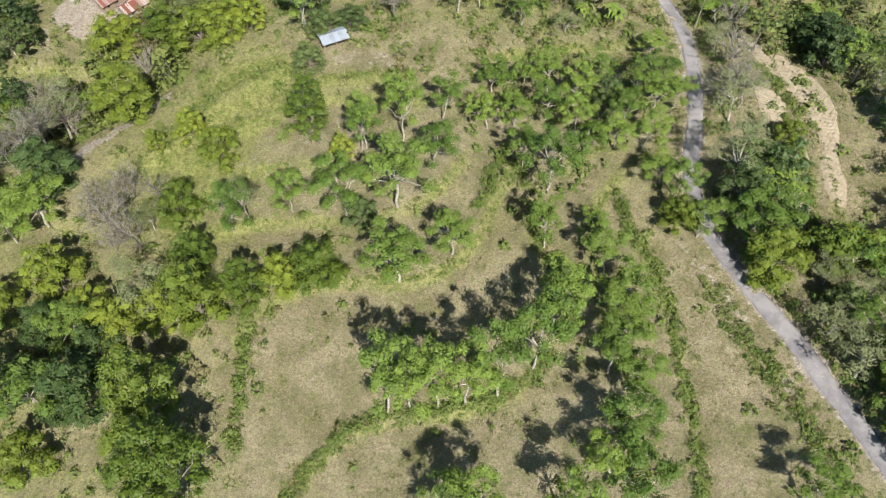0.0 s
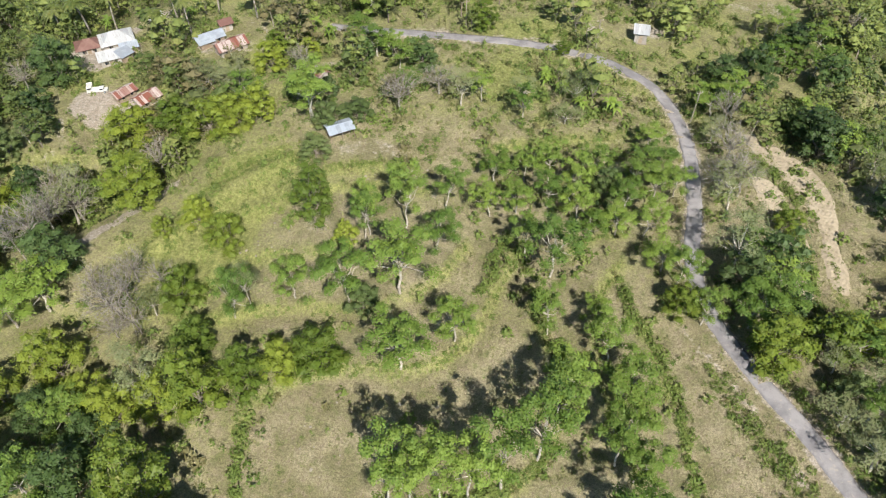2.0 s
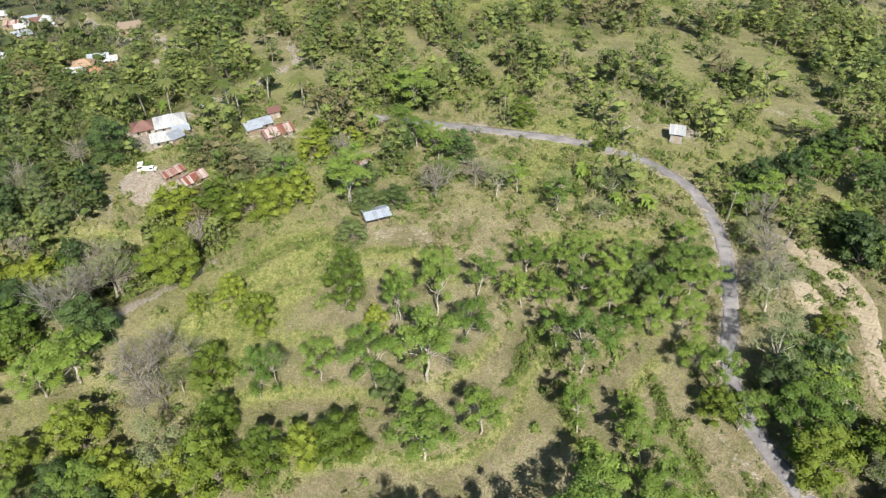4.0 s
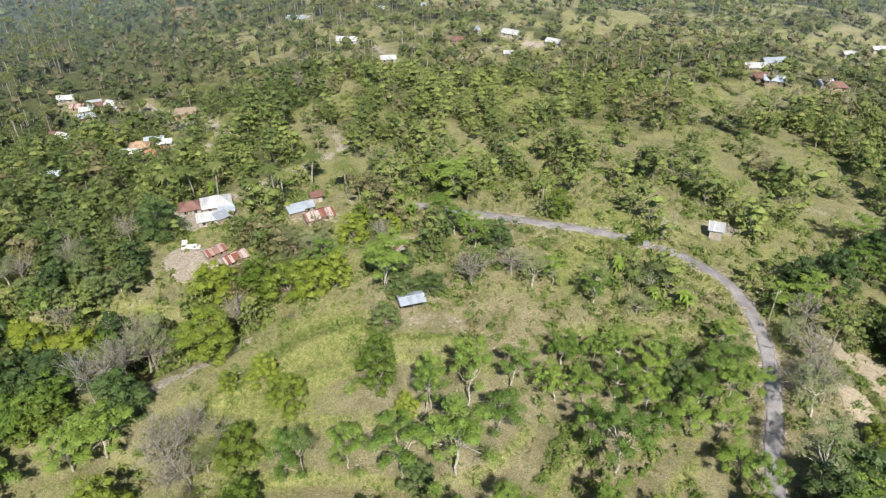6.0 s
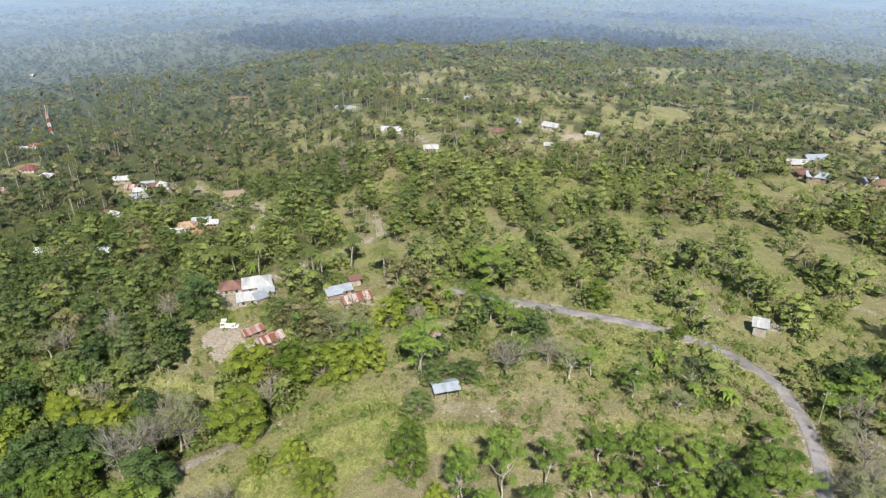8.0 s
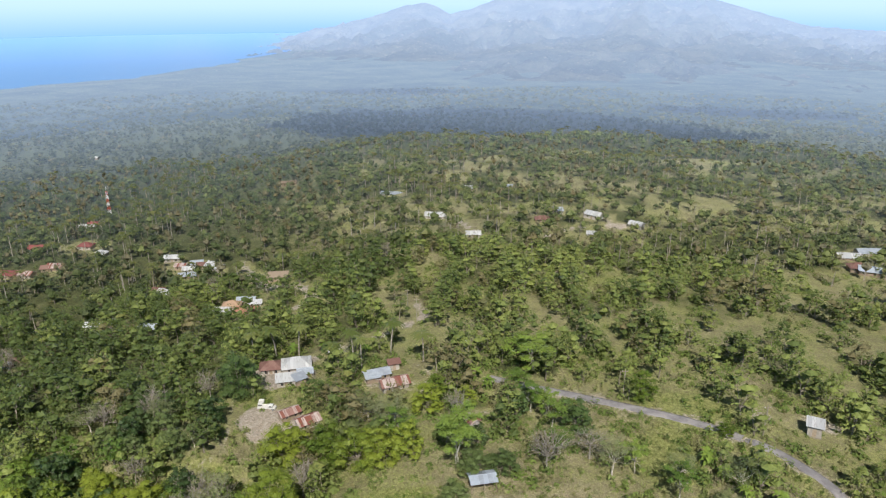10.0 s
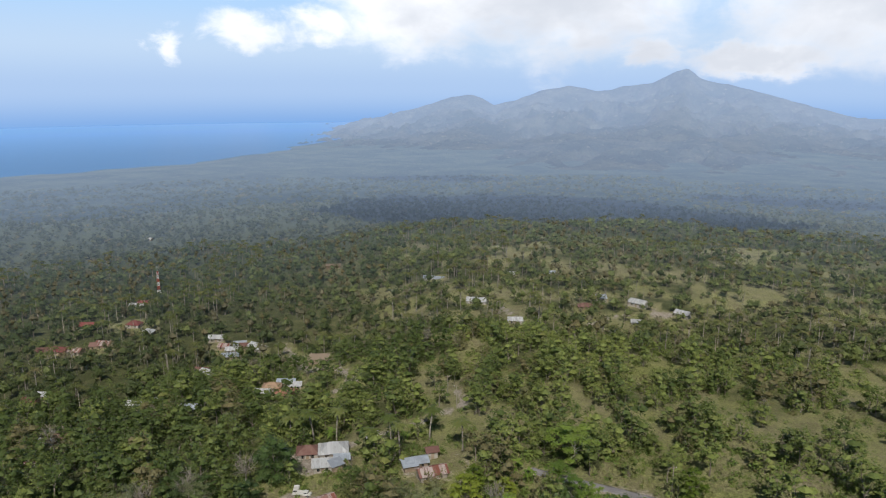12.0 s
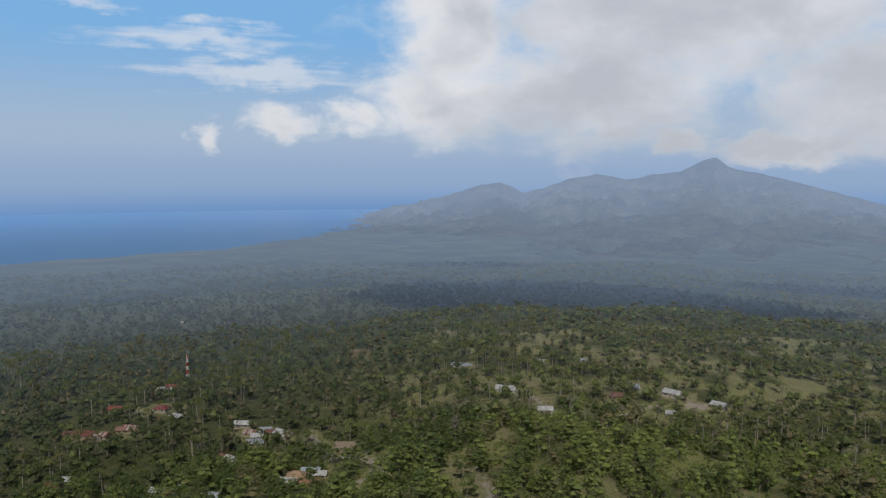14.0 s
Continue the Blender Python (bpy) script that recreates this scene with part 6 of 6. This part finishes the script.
def open_shed(x, y, turn):
    """The open shed on the worn ground of the spur: zinc roof on timber posts."""
    root = tagged(new("open_shed"), "open timber shed with a pale blue zinc sheet roof", "shed")
    root.matrix_basis = pose(x, y, ground_z(x, y), 0, 0, turn)
    w, d, h, rise = 5.4, 3.4, 2.5, 0.6
    for a in (-1, 0, 1):
        for b in (-1, 1):
            part("post", rod(bmesh.new(), (a * w / 2, b * d / 2, -0.4), (a * w / 2, b * d / 2, h), 0.09), M_WOOD, root)
    for b in (-1, 1):
        part("beam", box(bmesh.new(), -w / 2 - 0.2, b * d / 2 - 0.06, h, w / 2 + 0.2, b * d / 2 + 0.06, h + 0.13), M_WOOD, root)
    part("bench", box(bmesh.new(), -w / 2 + 0.2, -0.1, 0.45, w / 2 - 0.2, d / 2 - 0.1, 0.55, 0.02), M_WOOD, root, "low timber platform")
    for a in (-1, 1):
        part("bench_leg", box(bmesh.new(), a * 2 - 0.08, 0.2, -0.3, a * 2 + 0.08, 1.4, 0.45), M_WOOD, root)
    part("back_wall", box(bmesh.new(), -w / 2, d / 2 - 0.04, 0.0, w / 2, d / 2 + 0.02, 1.3), M_WOOD, root, "weathered plank wall")
    n = 6
    sheet = bmesh.new()
    slope = math.hypot(d / 2 + 0.45, rise * 1.25)
    roof_plane(sheet, (-0.52, 0, 0), (0.52, 0, 0), (0.52, slope, 0), (-0.52, slope, 0), 0.02, 0.2, 0.04)
    me = bpy.data.meshes.new("roof_sheet")
    sheet.to_mesh(me)
    sheet.free()
    me.materials.append(M_ZINC)
    tilt = math.degrees(math.atan2(rise * 1.25, d / 2 + 0.45))
    for s in (0, 180):
        for k in range(n):
            ob = new("roof_sheet", me)
            ob.parent = root
            ob.matrix_basis = pose(0, 0, 0, 0, 0, s) @ pose((k - (n - 1) / 2) * 1.0, -d / 2 - 0.45, h - 0.02 + 0.006 * (k % 2), tilt, 0, 0)
    part("ridge_cap", rod(bmesh.new(), (-3.05, 0, h + rise * 1.25 + 0.0), (3.05, 0, h + rise * 1.25), 0.07), M_ZINC, root)


open_shed(-23.1, 123.2, 26)


def pickup(x, y, turn, label):
    root = tagged(new("pickup_truck"), label, "truck")
    root.matrix_basis = pose(x, y, ground_z(x, y) + 0.02, 0, 0, turn) @ Matrix.Scale(0.82, 4)
    bm = bmesh.new()
    box(bm, -2.3, -0.85, 0.45, 2.3, 0.85, 0.95, 0.08)
    part("body", bm, M_CAR, root)
    bm = bmesh.new()
    box(bm, 0.0, -0.78, 0.95, 1.35, 0.78, 1.65, 0.14)
    cab = part("cab", bm, M_CAR, root)
    for s in (-1, 1):
        part("side_window", box(bmesh.new(), 0.2, s * 0.785 - 0.01, 1.1, 1.15, s * 0.785 + 0.01, 1.5), M_GLASS, cab)
        part("headlight", box(bmesh.new(), 2.28, s * 0.6 - 0.13, 0.68, 2.33, s * 0.6 + 0.13, 0.84, 0.02), M_WHITE_ROOF, root)
    part("windscreen", box(bmesh.new(), 1.33, -0.65, 1.08, 1.37, 0.65, 1.5), M_GLASS, cab)
    bed = bmesh.new()
    for q in ((-2.25, -0.85, -0.1, -0.78), (-2.25, 0.78, -0.1, 0.85), (-2.3, -0.78, -2.22, 0.78)):
        box(bed, q[0], q[1], 0.95, q[2], q[3], 1.3)
    part("cargo_sides", bed, M_CAR, root)
    for a in (-1.4, 1.45):
        for s in (-1, 1):
            wheel = part("wheel", rod(bmesh.new(), (a, s * 0.66, 0.34), (a, s * 0.9, 0.34), 0.34, 16), M_RUBBER, root)
            part("rim", rod(bmesh.new(), (a, s * 0.895, 0.34), (a, s * 0.92, 0.34), 0.19, 10), M_ZINC, wheel)


pickup(-84.4, 144.6, 8, "small white pickup truck parked in the yard")
pickup(-87.2, 145.4, -70, "white light truck parked in the yard")


def mast(x, y, high):
    """A three-legged lattice mast in red and white bands."""
    root = tagged(new("radio_mast"), "tall red and white banded steel lattice mast", "mast")
    z = ground_z(x, y)
    root.matrix_basis = pose(x, y, z)
    n = 7
    step = high / n
    for k in range(n):
        bm = bmesh.new()
        for j in range(2):
            z0, z1 = k * step + j * step / 2, k * step + (j + 1) * step / 2
            r0, r1 = 1.5 * (1 - 0.6 * z0 / high), 1.5 * (1 - 0.6 * z1 / high)
            for s in range(3):
                a, b = math.radians(120 * s), math.radians(120 * (s + 1))
                p0, p1 = (math.cos(a) * r0, math.sin(a) * r0, z0), (math.cos(a) * r1, math.sin(a) * r1, z1)
                q0, q1 = (math.cos(b) * r0, math.sin(b) * r0, z0), (math.cos(b) * r1, math.sin(b) * r1, z1)
                rod(bm, p0, p1, 0.13, 4), rod(bm, p0, q1, 0.07, 4), rod(bm, p1, q1, 0.07, 4), rod(bm, q0, p1, 0.07, 4)
        part("mast_section", bm, M_MAST_WHITE if k % 2 else M_MAST_RED, root)
    part("antenna", rod(bmesh.new(), (0, 0, high - 0.3), (0, 0, high + 4), 0.12), M_MAST_WHITE, root)
    for s in range(3):
        a = math.radians(120 * s + 40)
        part("aerial_panel", box(bmesh.new(), -0.2, -0.15, -1, 0.2, 0.15, 1, 0.04), M_MAST_WHITE, root, at=pose(math.cos(a) * 0.75, math.sin(a) * 0.75, high - 1.5, 0, 0, 120 * s + 130))


mast(-357.5, 418.0, 20)


def power_pole(x, y):
    root = tagged(new("utility_pole"), "pale concrete utility pole with a short crossarm", "pole", "poles of the power line")
    root.matrix_basis = pose(x, y, ground_z(x, y), 0, 0, 20)
    part("shaft", rod(bmesh.new(), (0, 0, -0.5), (0, 0, 8.5), 0.13, 8), M_STONE, root)
    part("crossarm", box(bmesh.new(), -0.8, -0.06, 7.9, 0.8, 0.06, 8.02), M_WOOD, root)
    for s in (-0.7, 0, 0.7):
        part("insulator", rod(bmesh.new(), (s, 0, 8.0), (s, 0, 8.25), 0.06), M_MAST_WHITE, root)


for x, y in ((-68.5, 216.5), (-62.4, 207.1), (-37.9, 175.8), (5.3, 168.7), (38.0, 158.6), (55.6, 129.6)):
    power_pole(x, y)

# palms and bananas of the hamlet
PALMS = [tree_thing("coconut_palm", "coconut palm with drooping fronds by the houses", "palm", "", 0, M_FROND, M_TWIG, wood_crown=grow_palm(900 + k, 19)) for k in range(2)]
for k, (x, y) in enumerate([(-76.3, 170.6), (-91.9, 178.2), (-99.2, 177.3), (-103.3, 171.0), (-66.7, 166.7), (-73.1, 176.7), (-62.7, 180.5), (-51.3, 176.2), (-105.3, 177.7)]):
    plant(PALMS[k % 2], x, y, rng.uniform(9, 12), rng.uniform(5, 6))
BANANAS = [tree_thing("banana_plant", "clump of bright green banana plants", "banana plant", "", 0, M_LEAF, M_LEAF, wood_crown=grow_banana(920 + k)) for k in range(2)]
for k, (x, y) in enumerate([(30.5, 132.6), (34.7, 137.9), (27.5, 138.9), (37.7, 130.6), (32.7, 144.1), (23.5, 143.1), (-79.4, 175.9), (-95.0, 179.7), (-85.6, 183.2), (-70.0, 181.7), (68.4, 138.7), (72.4, 134.5), (76.4, 129.3), (65.4, 143.9), (-29.7, 164.3), (-33.8, 168.5)]):
    plant(BANANAS[k % 2], x, y, rng.uniform(2.8, 4.2), rng.uniform(3, 4.4))


# ---------------------------------------------------------------- loose stones on the dry ground
def boulder(seed):
    bm = bmesh.new()
    bmesh.ops.create_icosphere(bm, subdivisions=2, radius=0.35)
    for v in bm.verts:
        v.co *= 1 + 0.4 * noise.noise(v.co * 3 + Vector((seed, 0, 0)))
        v.co.z *= 0.6
    me = bpy.data.meshes.new("boulder")
    bm.to_mesh(me)
    bm.free()
    me.materials.append(M_STONE)
    return me


STONES = [boulder(k * 7) for k in range(4)]
for k in range(70):
    cx, cy, rx, ry = [(-20, 90, 14, 9), (-14, 54, 16, 9), (-36, 98, 8, 8), (-10, 114, 8, 5)][k % 4]
    x, y = cx + rng.uniform(-rx, rx), cy + rng.uniform(-ry, ry)
    ob = tagged(new("boulder", STONES[k % 4]), "pale field stone lying in the grass", "stone", "stones on the slope")
    s = rng.uniform(0.35, 0.9)
    ob.matrix_basis = pose(x, y, ground_z(x, y) + 0.03, 0, 0, rng.uniform(0, 360)) @ Matrix.Diagonal((s, s * rng.uniform(0.7, 1.3), s, 1))
